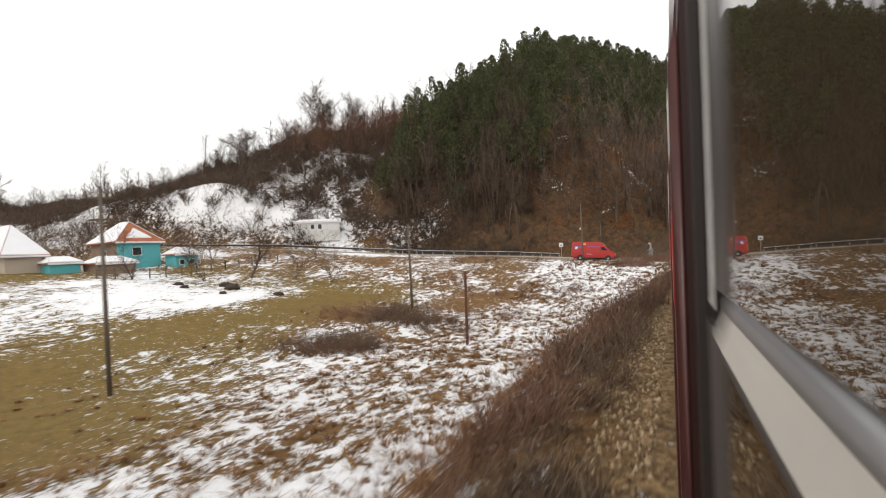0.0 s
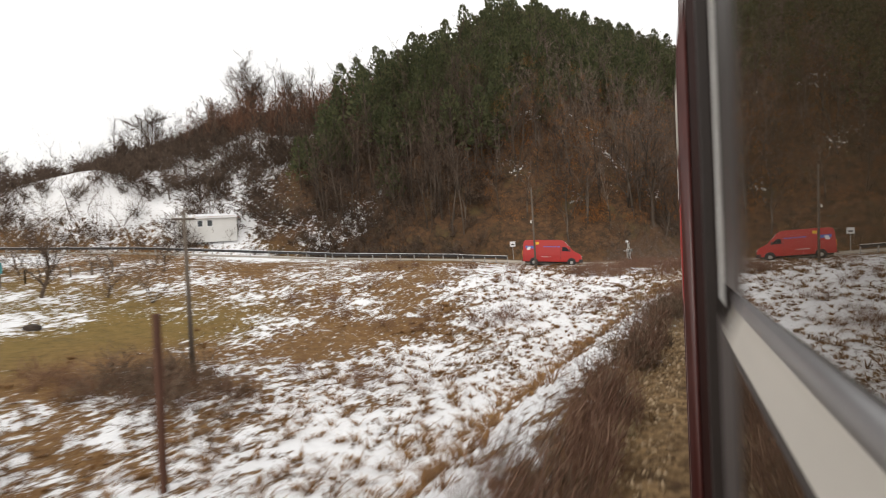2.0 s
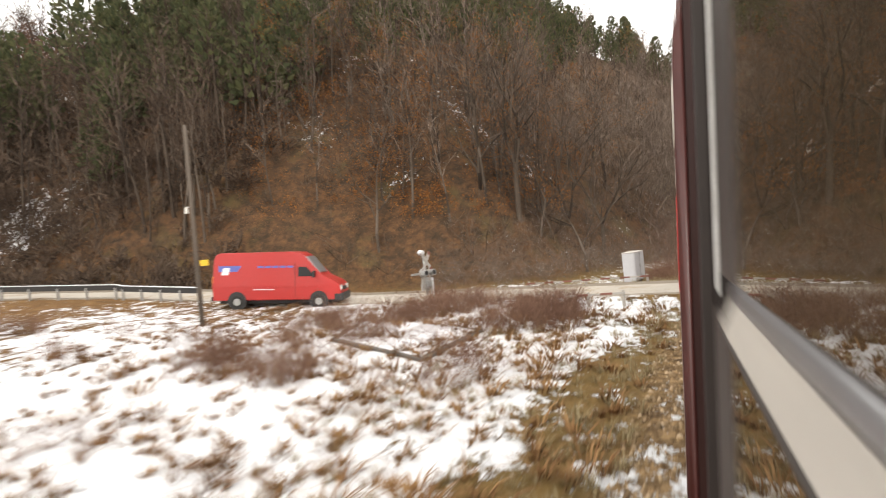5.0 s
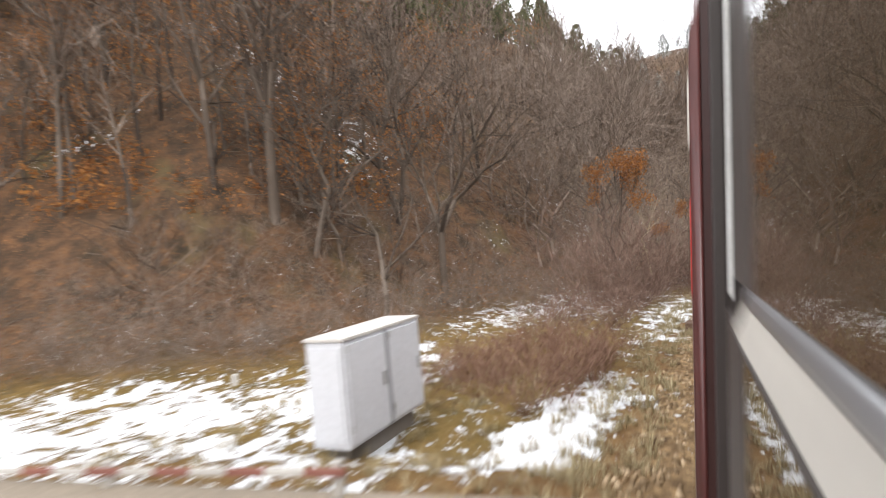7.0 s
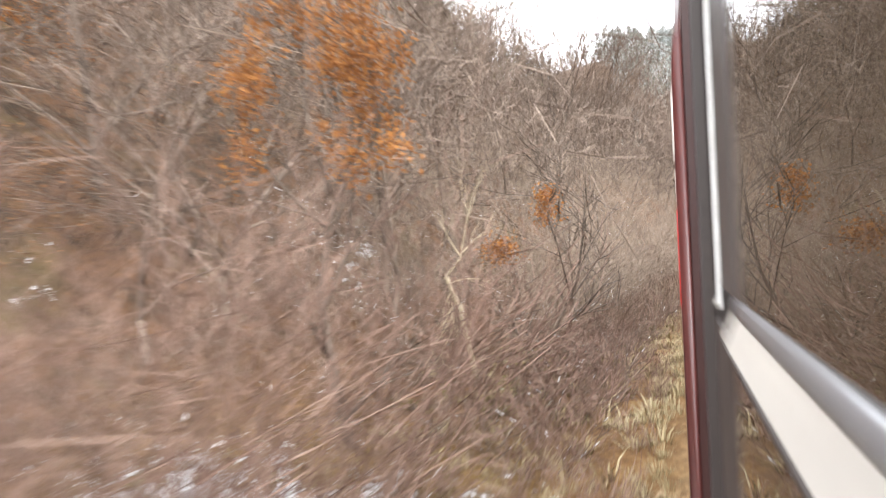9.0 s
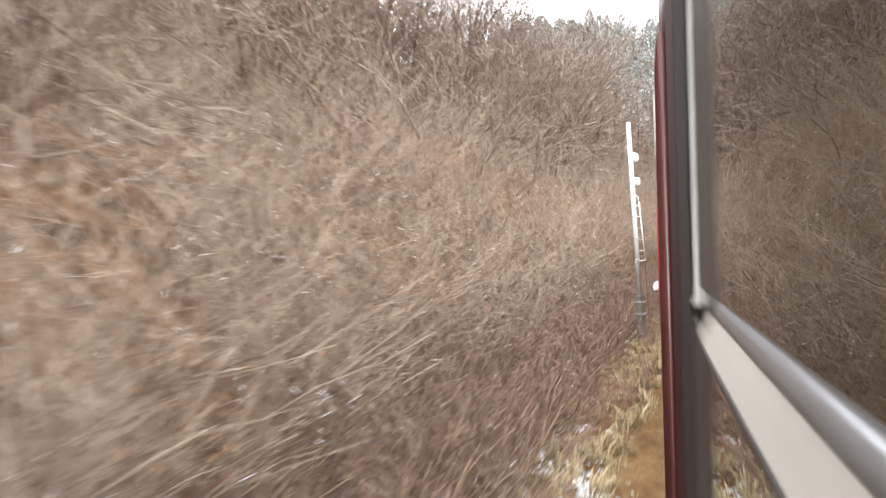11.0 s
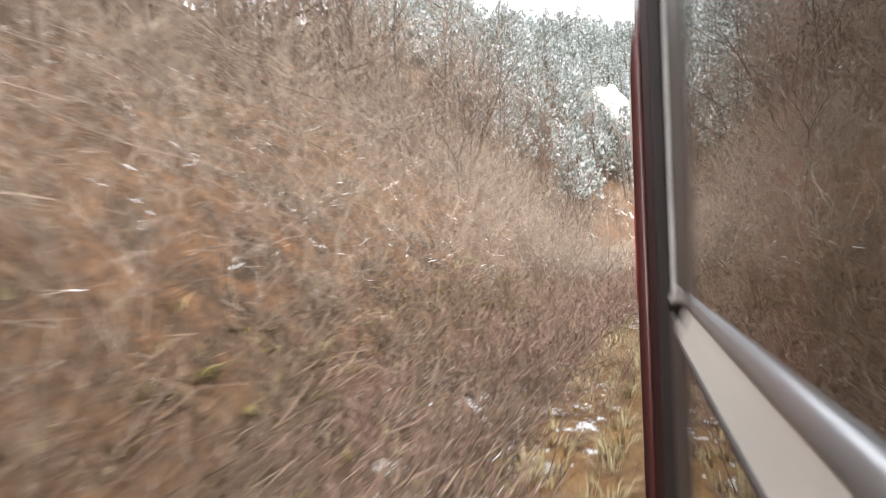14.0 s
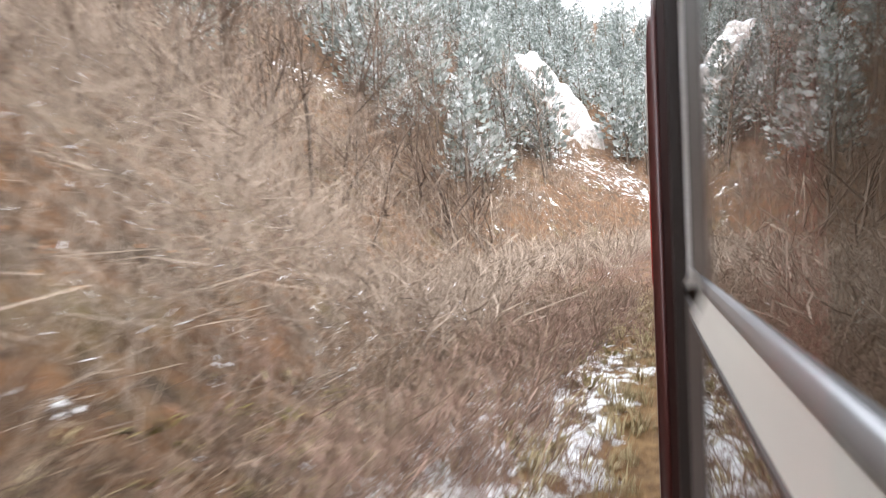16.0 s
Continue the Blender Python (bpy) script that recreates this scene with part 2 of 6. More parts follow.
def thing(name, m, label, category, group="", kind=""):
    ob = new(name)
    ob.matrix_basis = m
    ob.empty_display_size = 0.2
    return tagged(ob, label, category, group, kind)


def box(bm, x0, x1, y0, y1, z0, z1, bevel=0.0, mat=0):
    r = bmesh.ops.create_cube(bm, size=1.0, matrix=Matrix.LocRotScale(((x0 + x1) / 2, (y0 + y1) / 2, (z0 + z1) / 2), None, (abs(x1 - x0), abs(y1 - y0), abs(z1 - z0))))
    fs = {f for v in r["verts"] for f in v.link_faces}
    for f in fs:
        f.material_index = mat
    if bevel:
        es = {e for v in r["verts"] for e in v.link_edges}
        bmesh.ops.bevel(bm, geom=list(es), offset=bevel, segments=2, affect="EDGES", profile=0.6)
    return bm


def boxed(*a, **k):
    return box(bmesh.new(), *a, **k)


def prism(outline, y0, y1, bm=None, bevel=0.0):
    """An outline in x, z drawn out along y."""
    bm = bm or bmesh.new()
    a = [bm.verts.new((x, y0, z)) for x, z in outline]
    b = [bm.verts.new((x, y1, z)) for x, z in outline]
    n = len(outline)
    fs = [bm.faces.new((a[i], b[i], b[(i + 1) % n], a[(i + 1) % n])) for i in range(n)]
    fs += [bm.faces.new(a), bm.faces.new(b[::-1])]
    if bevel:
        bmesh.ops.bevel(bm, geom=list({e for f in fs for e in f.edges}), offset=bevel, segments=2, affect="EDGES")
    bmesh.ops.recalc_face_normals(bm, faces=bm.faces[:])
    return bm


def rod(bm, p, q, r0, r1=None, sides=8):
    p, q = Vector(p), Vector(q)
    d = q - p
    m = Matrix.Translation((p + q) / 2) @ d.to_track_quat("Z", "Y").to_matrix().to_4x4()
    bmesh.ops.create_cone(bm, cap_ends=True, segments=sides, radius1=r0, radius2=r0 if r1 is None else r1, depth=d.length, matrix=m)
    return bm


def rodded(p, q, r0, r1=None, sides=8):
    return rod(bmesh.new(), p, q, r0, r1, sides)


def mesh_of(name, verts, faces, mats, slots=None):
    """A mesh from arrays of corners and triangles, made in one go."""
    me = bpy.data.meshes.new(name)
    me.vertices.add(len(verts))
    me.vertices.foreach_set("co", np.asarray(verts, np.float32).ravel())
    me.loops.add(len(faces) * 3)
    me.loops.foreach_set("vertex_index", np.asarray(faces, np.int32).ravel())
    me.polygons.add(len(faces))
    me.polygons.foreach_set("loop_start", np.arange(0, len(faces) * 3, 3, dtype=np.int32))
    for m in mats:
        me.materials.append(m)
    if slots is not None:
        me.polygons.foreach_set("material_index", np.asarray(slots, np.int32))
    me.update(calc_edges=True)
    return me


# ---- the lie of the land ----
def lattice(x, y, seed):
    """Smooth value noise, 0 to 1, one cell a metre."""
    xi, yi = np.floor(x).astype(np.int64), np.floor(y).astype(np.int64)
    fx, fy = x - xi, y - yi
    fx, fy = fx * fx * (3 - 2 * fx), fy * fy * (3 - 2 * fy)

    def corner(a, b):
        h = (a * 374761393 + b * 668265263 + seed * 974634777) & 0xFFFFFFFF
        h = ((h ^ (h >> 13)) * 1274126177) & 0xFFFFFFFF
        return ((h ^ (h >> 16)) & 0xFFFF) / 65535.0
    return (corner(xi, yi) * (1 - fx) + corner(xi + 1, yi) * fx) * (1 - fy) + (corner(xi, yi + 1) * (1 - fx) + corner(xi + 1, yi + 1) * fx) * fy


def rough_of(x, y, size, seed, octaves=3):
    total, amount, sum_ = 0.0, 1.0, 0.0
    for k in range(octaves):
        total = total + lattice(x / size * 2 ** k + 31.7 * k, y / size * 2 ** k - 17.3 * k, seed + k) * amount
        sum_ += amount
        amount *= 0.5
    return total / sum_ - 0.5


LINE_T = np.concatenate([np.arange(-6, 0, 0.1), np.arange(0, 30, 0.1)])
LINE = np.array([track(t).translation[:2] for t in LINE_T])
LINE_S = np.where(LINE_T < 0, LINE_T * SPEED[0], np.interp(LINE_T, CLOCK, TRACK_S))


def nearest(x, y, line):
    """Distance along a line of points and signed distance to its left, for many places."""
    out_s, out_l = np.empty(len(x)), np.empty(len(x))
    a, b = line[:-1], line[1:]
    d = b - a
    n = (d ** 2).sum(1)
    length = np.concatenate([[0], np.cumsum(np.sqrt(n))])
    for i in range(0, len(x), 4000):
        px, py = x[i:i + 4000, None], y[i:i + 4000, None]
        u = np.clip(((px - a[:, 0]) * d[:, 0] + (py - a[:, 1]) * d[:, 1]) / n, 0, 1)
        ex, ey = px - a[:, 0] - u * d[:, 0], py - a[:, 1] - u * d[:, 1]
        q = ex ** 2 + ey ** 2
        j = q.argmin(1)
        r = np.arange(len(j))
        side = d[j, 0] * ey[r, j] - d[j, 1] * ex[r, j]
        out_s[i:i + 4000] = length[j] + u[r, j] * np.sqrt(n[j])
        out_l[i:i + 4000] = np.sqrt(q[r, j]) * np.sign(side)
    return out_s, out_l


def ease(x, a, b):
    u = np.clip((x - a) / (b - a), 0, 1)
    return u * u * (3 - 2 * u)


def beside(s, left):
    """The place at a distance along the track and so far to its left."""
    t = float(np.interp(s, LINE_S, LINE_T))
    q = track(t) @ Vector((-left, 0, 0))
    return q.x, q.y


# the foot of the wooded hill: behind the road, then close along the track
FOOT = np.array([(-320, 20), (-200, 48), (-120, 66), (-72, 78), (-40, 91), (-12, 93), (0, 93.5)]
                + [beside(s, w) for s, w in ((95, 8.0), (104, 7.0), (112, 5.5), (120, 4.2), (130, 3.2), (140, 2.8))]
                + [beside(s, w) for s, w in ((150, 2.8), (160, 2.8), (170, 2.8), (180, 3.0), (188, 3.8), (196, 6.5), (206, 13.0), (220, 16.0), (235, 17.0), (250, 16.0), (265, 15.0), (280, 15.0), (300, 15.0), (320, 15.0))], float)
ROAD_LINE = np.array([(40, 80.5), (22, 82), (8, 84.2), (-8, 86), (-22, 88), (-40, 86), (-62, 77), (-90, 69), (-150, 55)], float)
ROAD_Z = [-2.95, -2.9, -2.85, -2.45, -1.35, -0.1, 2.2, 4.0, 7.0]


def road_level(x):
    return np.interp(x, ROAD_LINE[::-1, 0], ROAD_Z[::-1])


def land(x, y):
    """Height of the ground, and the shares of snow, meadow and gravel on it."""
    x, y = np.atleast_1d(np.asarray(x, float)), np.atleast_1d(np.asarray(y, float))
    shape = x.shape
    x, y = x.ravel(), y.ravel()
    s, left = nearest(x, y, LINE)
    s = s + LINE_S[0]
    bed = SLOPE * np.clip(s, 0, 220) - 3.0
    field = -6.3 + 0.115 * np.clip(-x - 15 - 14 * (1 - ease(y, 16, 44)), 0, 60) + 0.055 * np.clip(-x - 45, 0, 14) * (1 - ease(y, 16, 44)) + 0.03 * np.clip(-x - 75, 0, 100)
    field = field + (road_level(x) - 0.25 - field) * ease(y, 47, 75)
    field = field + 0.35 * rough_of(x, y, 9, 5) + 0.22 * rough_of(x, y, 2.2, 9)
    low = bed + (field - bed) * ease(left, 2.0, 8.0) * ease(100 - y, 0, 16)
    low = np.where(left < -3.2, bed - 1.2 * ease(-left, 3.2, 7), low)
    _, into = nearest(x, y, FOOT)
    steep = np.interp(x, [-200, -140, -95, -60, -30, 0, 60, 110], [0.22, 0.28, 0.58, 1.2, 1.15, 1.05, 0.85, 1.1])
    rise = np.clip(into, 0, None)
    set_back = np.interp(x, [-60, -25, 0, 14, 40], [0.5, 2.0, 4.5, 3.0, 0.5])
    climb = np.clip(rise - set_back, 0, None)
    crest = np.interp(x, [-140, -95, -62, -45, -33, 0, 60], [40, 48, 55, 76, 104, 126, 126])
    hill = crest * (1 - np.exp(-steep * climb / crest)) * ease(climb, -3, 5) + 0.12 * np.minimum(rise, 6)
    hill = hill * (1 + 0.12 * rough_of(x, y, 45, 21)) + ease(rise, 2, 12) * (5 * rough_of(x, y, 22, 33) + 1.6 * rough_of(x, y, 5, 41))
    # the open shoulder above the houses
    hill = hill + 6.5 * ease(-x, 57, 88) * ease(into, -3, 8) * (1 - 0.85 * ease(-x, 82, 128) * (1 - ease(into, 18, 42))) + 6.0 * ease(-x, 76, 98) * ease(into, 25, 60)
    rx, side = nearest(x, y, ROAD_LINE[::-1])
    on_road = 1 - ease(np.abs(side), 3.0, 5.0)
    base = np.where(y > 60, low + (road_level(x) - 0.06 - low) * on_road * ease(left, -8, -3), low)
    z = base + hill * ease(np.abs(side), 2.6, 6.0)
    z = z + 0.10 * rough_of(x, y, 1.1, 77) * ease(np.abs(left + 1.4), 2.6, 3.4)
    wooded = ease(rise, 0, 6)
    patch = rough_of(x, y, 14, 51) + 0.5 * rough_of(x, y, 5, 61)
    # snow lies thick in the hollow by the track and on the road bank, thin on the meadow
    snow = 0.42 + 0.75 * patch
    snow = snow + (0.04 + 0.1 * ease(s, 34, 50)) * ease(left, 4, 9) * (1 - ease(left, 13, 22)) * (1 - wooded)
    snow = snow + (0.12 * ease(x, -26, -10) - 0.06) * ease(y, 60, 70) * (1 - ease(y, 80, 84)) * (1 - wooded)
    meadow = 0.9 * ease(-x - 0.15 * y + 16 * patch, 15, 24) * (1 - wooded) * (1 - ease(y, 52, 66))
    snow = snow - 0.15 * meadow * (1 - ease(-x, 36, 41)) + 0.15 * ease(-x, 37, 42) * (1 - ease(-x, 50, 60)) * ease(y, 25, 40) * (1 - wooded)
    snow = np.where(left < 3.8, snow - (0.27 - 0.15 * ease(s, 56, 64)) * (1 - ease(left, 1.8, 3.8)), snow)
    snow = snow + 0.03 * ease(left, 7, 10) * (1 - ease(left, 24, 32)) * (1 - ease(y, 44, 58))
    snow = snow * (1 - wooded) + wooded * (0.16 - 0.14 * ease(x, -42, -34) * (1 - ease(x, 40, 80)) + 0.8 * patch + 0.4 * ease(-x, 42, 70) * (1 - 0.75 * ease(-x, 88, 104)) - 0.2 * ease(-x, 42, 60) * ease(into, 24, 40) + 0.16 * ease(-x, 36, 46) * (1 - ease(into, 8, 15)))
    beyond = ease(y, 86, 90) * (1 - wooded) * ease(left, 1.2, 3.0) * (1 - ease(s, 108, 118))
    snow = snow - 0.35 * ease(s, 109, 115) * (1 - 0.6 * wooded) - 0.08 * ease(s, 140, 150) * ease(left, 3, 4) * (1 - ease(left, 20, 30)) + 0.2 * wooded * ease(x, 82, 100)
    snow = snow + beyond * (0.3 * patch - 0.1)
    snow = snow + 0.27 * ease(s, 95, 99) * (1 - ease(s, 105, 109)) * ease(left, 0.9, 1.6) * (1 - ease(left, 2.1, 3.0))
    snow = snow + (0.26 + 0.6 * patch) * ease(s, 124, 130) * ease(left, 0.6, 0.9) * (1 - ease(left, 2.6, 4.5)) + 0.1 * ease(s, 140, 150) * ease(left, 2, 3) * (1 - ease(left, 6, 9))
    snow = snow + (0.24 + 0.9 * rough_of(x, y, 2.0, 91)) * ease(left + 1.2 * rough_of(x, y, 1.6, 93), 2.0, 3.0) * (1 - ease(left, 6, 10)) * ease(s, 8, 22) * (1 - ease(s, 54, 62))
    snow = snow + (0.02 + 0.08 * ease(s, 12, 26)) * ease(left, 6, 9) * (1 - ease(left, 26, 34)) * (1 - ease(y, 50, 62)) * (1 - 0.5 * meadow)
    snow = snow + 0.26 * ease(left, 2.0, 3.6) * (1 - ease(left, 13, 18)) * ease(s, 50, 58) * (1 - ease(s, 75, 79)) * (1 - wooded)
    snow = snow - 0.1 * ease(left, 5.5, 10) * (1 - ease(left, 34, 40)) * (1 - ease(y, 56, 66)) * (1 - wooded)
    snow = snow - 0.03 * ease(left, 14, 20) * (1 - ease(left, 30, 36)) * (1 - ease(y, 22, 40)) * (1 - wooded)
    snow = snow + (0.13 * ease(s, 16, 26) * (1 - ease(s, 34, 42)) - 0.1 * (1 - ease(s, 14, 24)) * ease(left, 9, 14)) * ease(left, 3, 7) * (1 - ease(left, 28, 36)) * (1 - wooded)
    snow = snow + (0.3 + 0.5 * patch) * ease(s, 70, 75) * (1 - ease(s, 80, 82)) * ease(left, 1.0, 2.0) * (1 - ease(left, 7, 9))
    snow = snow + 0.42 * ease(s, 87, 89) * (1 - ease(s, 93, 96)) * ease(left, 1.2, 1.9) * (1 - ease(left, 2.7, 3.4))
    snow = snow + (0.2 + 0.5 * rough_of(x, y, 1.8, 97)) * ease(left, 0.9, 1.4) * (1 - ease(left, 2.4, 3.2)) * (1 - ease(s, 50, 58))
    meadow = np.maximum(meadow, beyond * 0.8)
    wooded = np.maximum(wooded, ease(s, 110, 118) * ease(left, 1.4, 2.4))
    meadow = np.maximum(meadow, 0.55 * ease(s, 56, 64) * (1 - ease(s, 80, 84)) * (1 - ease(left, 5, 9)))
    gravel = (1 - ease(left + 0.8 * ease(s, 106, 114), 0.85, 1.3)) * (1 - ease(-left, 4, 6))
    cover = np.stack([np.clip(snow, 0, 1), np.clip(meadow, 0, 1), np.clip(gravel, 0, 1), wooded], -1)
    return z.reshape(shape), cover.reshape(shape + (4,)), left.reshape(shape), s.reshape(shape), into.reshape(shape)


def level(x, y):
    return float(land(x, y)[0][0])


def axis(stops):
    """Grid lines with a step that changes from stretch to stretch."""
    out = [stops[0][0]]
    for (a, step), (b, _) in zip(stops[:-1], stops[1:]):
        n = max(1, round((b - a) / step))
        out += list(a + (b - a) * (np.arange(n) + 1) / n)
    return np.array(out)


gx = axis([(-2500, 300), (-400, 25), (-150, 4), (-60, 1.5), (-30, 0.6), (72, 2.5), (160, 8), (400, 60), (2500, 0)])
gy = axis([(-900, 150), (-60, 6), (-4, 0.6), (112, 0.9), (185, 2.5), (300, 10), (520, 60), (3000, 0)])
mx, my = np.meshgrid(gx, gy)
gz, gcover, *_ = land(mx, my)
nx, ny = len(gx), len(gy)
ids = np.arange(nx * ny).reshape(ny, nx)
q0, q1, q2, q3 = ids[:-1, :-1].ravel(), ids[:-1, 1:].ravel(), ids[1:, 1:].ravel(), ids[1:, :-1].ravel()
gme = mesh_of("ground", np.stack([mx.ravel(), my.ravel(), gz.ravel()], -1), np.concatenate([np.stack([q0, q1, q2], -1), np.stack([q0, q2, q3], -1)]), [GROUND])
gme.attributes.new("cover", "FLOAT_COLOR", "POINT").data.foreach_set("color", gcover.reshape(-1, 4).astype(np.float32).ravel())
gme.polygons.foreach_set("use_smooth", np.ones(len(gme.polygons), bool))
ground = tagged(new("ground", gme), "weedy meadow and hillside under patchy thin snow", "ground", kind="structure")


# ---- the train: window bays side by side along the track ----
def coach_bay_parts():
    """The pieces of one window bay, the post at y = 1.0; x to the inside, z from the rider's eye."""
    made = {}

    def keep(name, bm, mat, smooth=False):
        made[name] = part(name, bm, mat, None, "", smooth)
    keep("corner_strip", prism([(0.0228, -1.6), (0.0228, 0.22), (0.0235, 0.29), (0.026, 0.335), (0.03, 0.36), (0.043, 0.365), (0.043, -1.6)], 1.0, 1.055, None, 0.003), RED_PAINT, True)
    keep("door_edge", boxed(0.0212, 0.0235, 1.01, 1.05, -0.11, 0.05, 0.001), BRIGHT_RED, True)
    keep("marker", boxed(0.0205, 0.0235, 1.01, 1.05, 0.14, 0.25, 0.001), ALU, True)
    keep("post", boxed(0.0415, 0.125, 1.002, 1.05, -0.62, 0.66), MAROON)
    keep("reveal", boxed(0.0535, 0.0735, 0.985, 1.004, -0.62, 0.66, 0.003), RUBBER)
    keep("pillar", boxed(0.0738, 0.125, 0.974, 0.986, -0.62, 0.66), RUBBER)
    keep("bead", boxed(0.0742, 0.0795, 0.966, 0.984, -0.108, 0.66, 0.001), WHITE_TRIM)
    keep("upper_frame", boxed(0.0638, 0.0675, 0.60, 0.7725, -0.062, 0.66, 0.001), GREY_FRAME)
    keep("lower_frame", boxed(0.0565, 0.0655, 0.592, 0.78, -0.62, -0.1065, 0.002), RUBBER)
    bm = boxed(0.0655, 0.069, -0.15, 0.605, -0.063, 0.66)
    bmesh.ops.rotate(bm, verts=bm.verts[:], cent=(0.0655, 0.6, 0), matrix=Matrix.Rotation(radians(0.4), 3, "Z"))
    keep("upper_pane", bm, GLASS)
    keep("lower_pane", boxed(0.058, 0.061, -0.15, 0.605, -0.62, -0.104), GLASS)
    keep("rail_face", prism([(0.0506, -0.1046), (0.0614, -0.0778), (0.0735, -0.0778), (0.0735, -0.1046)], -0.15, 0.62), ALU)
    bm = prism([(0.0608, -0.0772), (0.0604, -0.0712), (0.062, -0.0655), (0.0652, -0.0627), (0.0687, -0.063), (0.0735, -0.066), (0.0735, -0.0772)], -0.15, 0.619)
    keep("rail_tube", bm, ALU_TOP, True)
    keep("rail_lip", boxed(0.0485, 0.0507, -0.15, 0.62, -0.1087, -0.1049), RUBBER)
    keep("lower_wall", boxed(0.0435, 0.125, -0.03, 1.052, -1.6, -0.622), RED_PAINT)
    keep("upper_wall", boxed(0.0435, 0.125, -0.03, 1.052, 0.662, 0.86), RED_PAINT)
    keep("body", prism([(0.13, -1.75), (0.13, 0.84), (2.72, 0.84), (2.72, -1.75)], -0.1, 1.05), DARK)
    keep("roof", prism([(0.05, 0.861), (0.2, 1.12), (0.7, 1.32), (1.42, 1.38), (2.15, 1.32), (2.65, 1.12), (2.8, 0.861)], -0.1, 1.055), ROOF_GREY)
    return made


BAY_TURN = Matrix.Rotation(radians(0.8), 4, "Z") @ Matrix.Rotation(radians(2.7), 4, "Y")
PARTS_OF_WINDOW = ("reveal", "bead", "upper_frame", "lower_frame", "upper_pane", "lower_pane", "rail_face", "rail_tube", "rail_lip")


def train():
    """Coaches of twenty bays; a bay is as long as a tenth of a second's ride."""
    bay = coach_bay_parts()
    coach = None
    for k in range(-2, 181):
        m = track(k / 10) @ BAY_TURN
        if coach is None or (k + 2) % 20 == 0:
            coach = thing("train_coach", m, "dark red passenger train coach with aluminium framed windows", "train coach", "coaches of the train")
            home = m.inverted()
        local = home @ m
        window = new("coach_window")
        window.parent, window.matrix_basis = coach, local
        for name, source in bay.items():
            if name in PARTS_OF_WINDOW:
                share(name, source, Matrix(), window)
            else:
                share(name, source, local, coach)
    for source in bay.values():
        bpy.data.objects.remove(source)


train()


# ---- plants ----
def tubes(segs, sides=3):
    """Thin tapering tubes along many segments (two ends, two radii each)."""
    segs = np.asarray(segs, float)
    a, b, ra, rb = segs[:, :3], segs[:, 3:6], segs[:, 6], segs[:, 7]
    d = b - a
    d /= np.linalg.norm(d, axis=1, keepdims=True) + 1e-9
    up = np.where(np.abs(d[:, 2:]) > 0.9, np.array([[1.0, 0, 0]]), np.array([[0, 0, 1.0]]))
    u = np.cross(d, up)
    u /= np.linalg.norm(u, axis=1, keepdims=True)
    v = np.cross(d, u)
    verts = []
    if sides == 2:
        w = np.arange(len(segs))[:, None] * 2.4
        u = u * np.cos(w) + v * np.sin(w)
        for e, r in ((a, ra), (b, rb)):
            verts += [e + u * r[:, None], e - u * r[:, None]]
        v_ = np.stack(verts, 1)
        n = np.arange(len(segs))[:, None] * 4
        return v_.reshape(-1, 3), np.concatenate([n + [0, 1, 3], n + [0, 3, 2]])
    for e, r in ((a, ra), (b, rb)):
        for k in range(sides):
            w = 2 * math.pi * k / sides
            verts.append(e + (u * math.cos(w) + v * math.sin(w)) * r[:, None])
    v_ = np.stack(verts, 1)
    n = np.arange(len(segs))[:, None] * 2 * sides
    faces = []
    for k in range(sides):
        j = (k + 1) % sides
        faces += [n + [k, j, sides + j], n + [k, sides + j, sides + k]]
    return v_.reshape(-1, 3), np.concatenate(faces)


def branch(rng, out, at, way, length, radius, depth, spread, kids, up=0.15, steps=3):
    """Grow a bent branch and its side branches into out."""
    p, d = Vector(at), Vector(way).normalized()
    for i in range(steps):
        d = (d + Vector((rng.gauss(0, 0.22), rng.gauss(0, 0.22), rng.gauss(0, 0.16) + up * 0.35))).normalized()
        q = p + d * (length / steps)
        r0, r1 = radius * (1 - 0.75 * i / steps), radius * (1 - 0.75 * (i + 1) / steps)
        out.append((*p, *q, r0, r1))
        if depth > 0 and (i > 0 or rng.random() < 0.55):
            for _ in range(kids if i > 0 else max(1, kids - 1)):
                side = Vector((rng.gauss(0, 1), rng.gauss(0, 1), rng.gauss(0, 0.5))).normalized()
                branch(rng, out, p.lerp(q, rng.random()), d + side * spread, length * rng.uniform(0.45, 0.7), r1 * 0.75, depth - 1, spread, kids, up, max(2, steps - 1))
        p = q


def proto(parts):
    """Join pieces (corners, triangles, slot) into one plant."""
    vs, fs, ms, n = [], [], [], 0
    for v, f, m in parts:
        vs.append(v)
        fs.append(f + n)
        ms.append(np.full(len(f), m))
        n += len(v)
    return np.concatenate(vs), np.concatenate(fs), np.concatenate(ms)


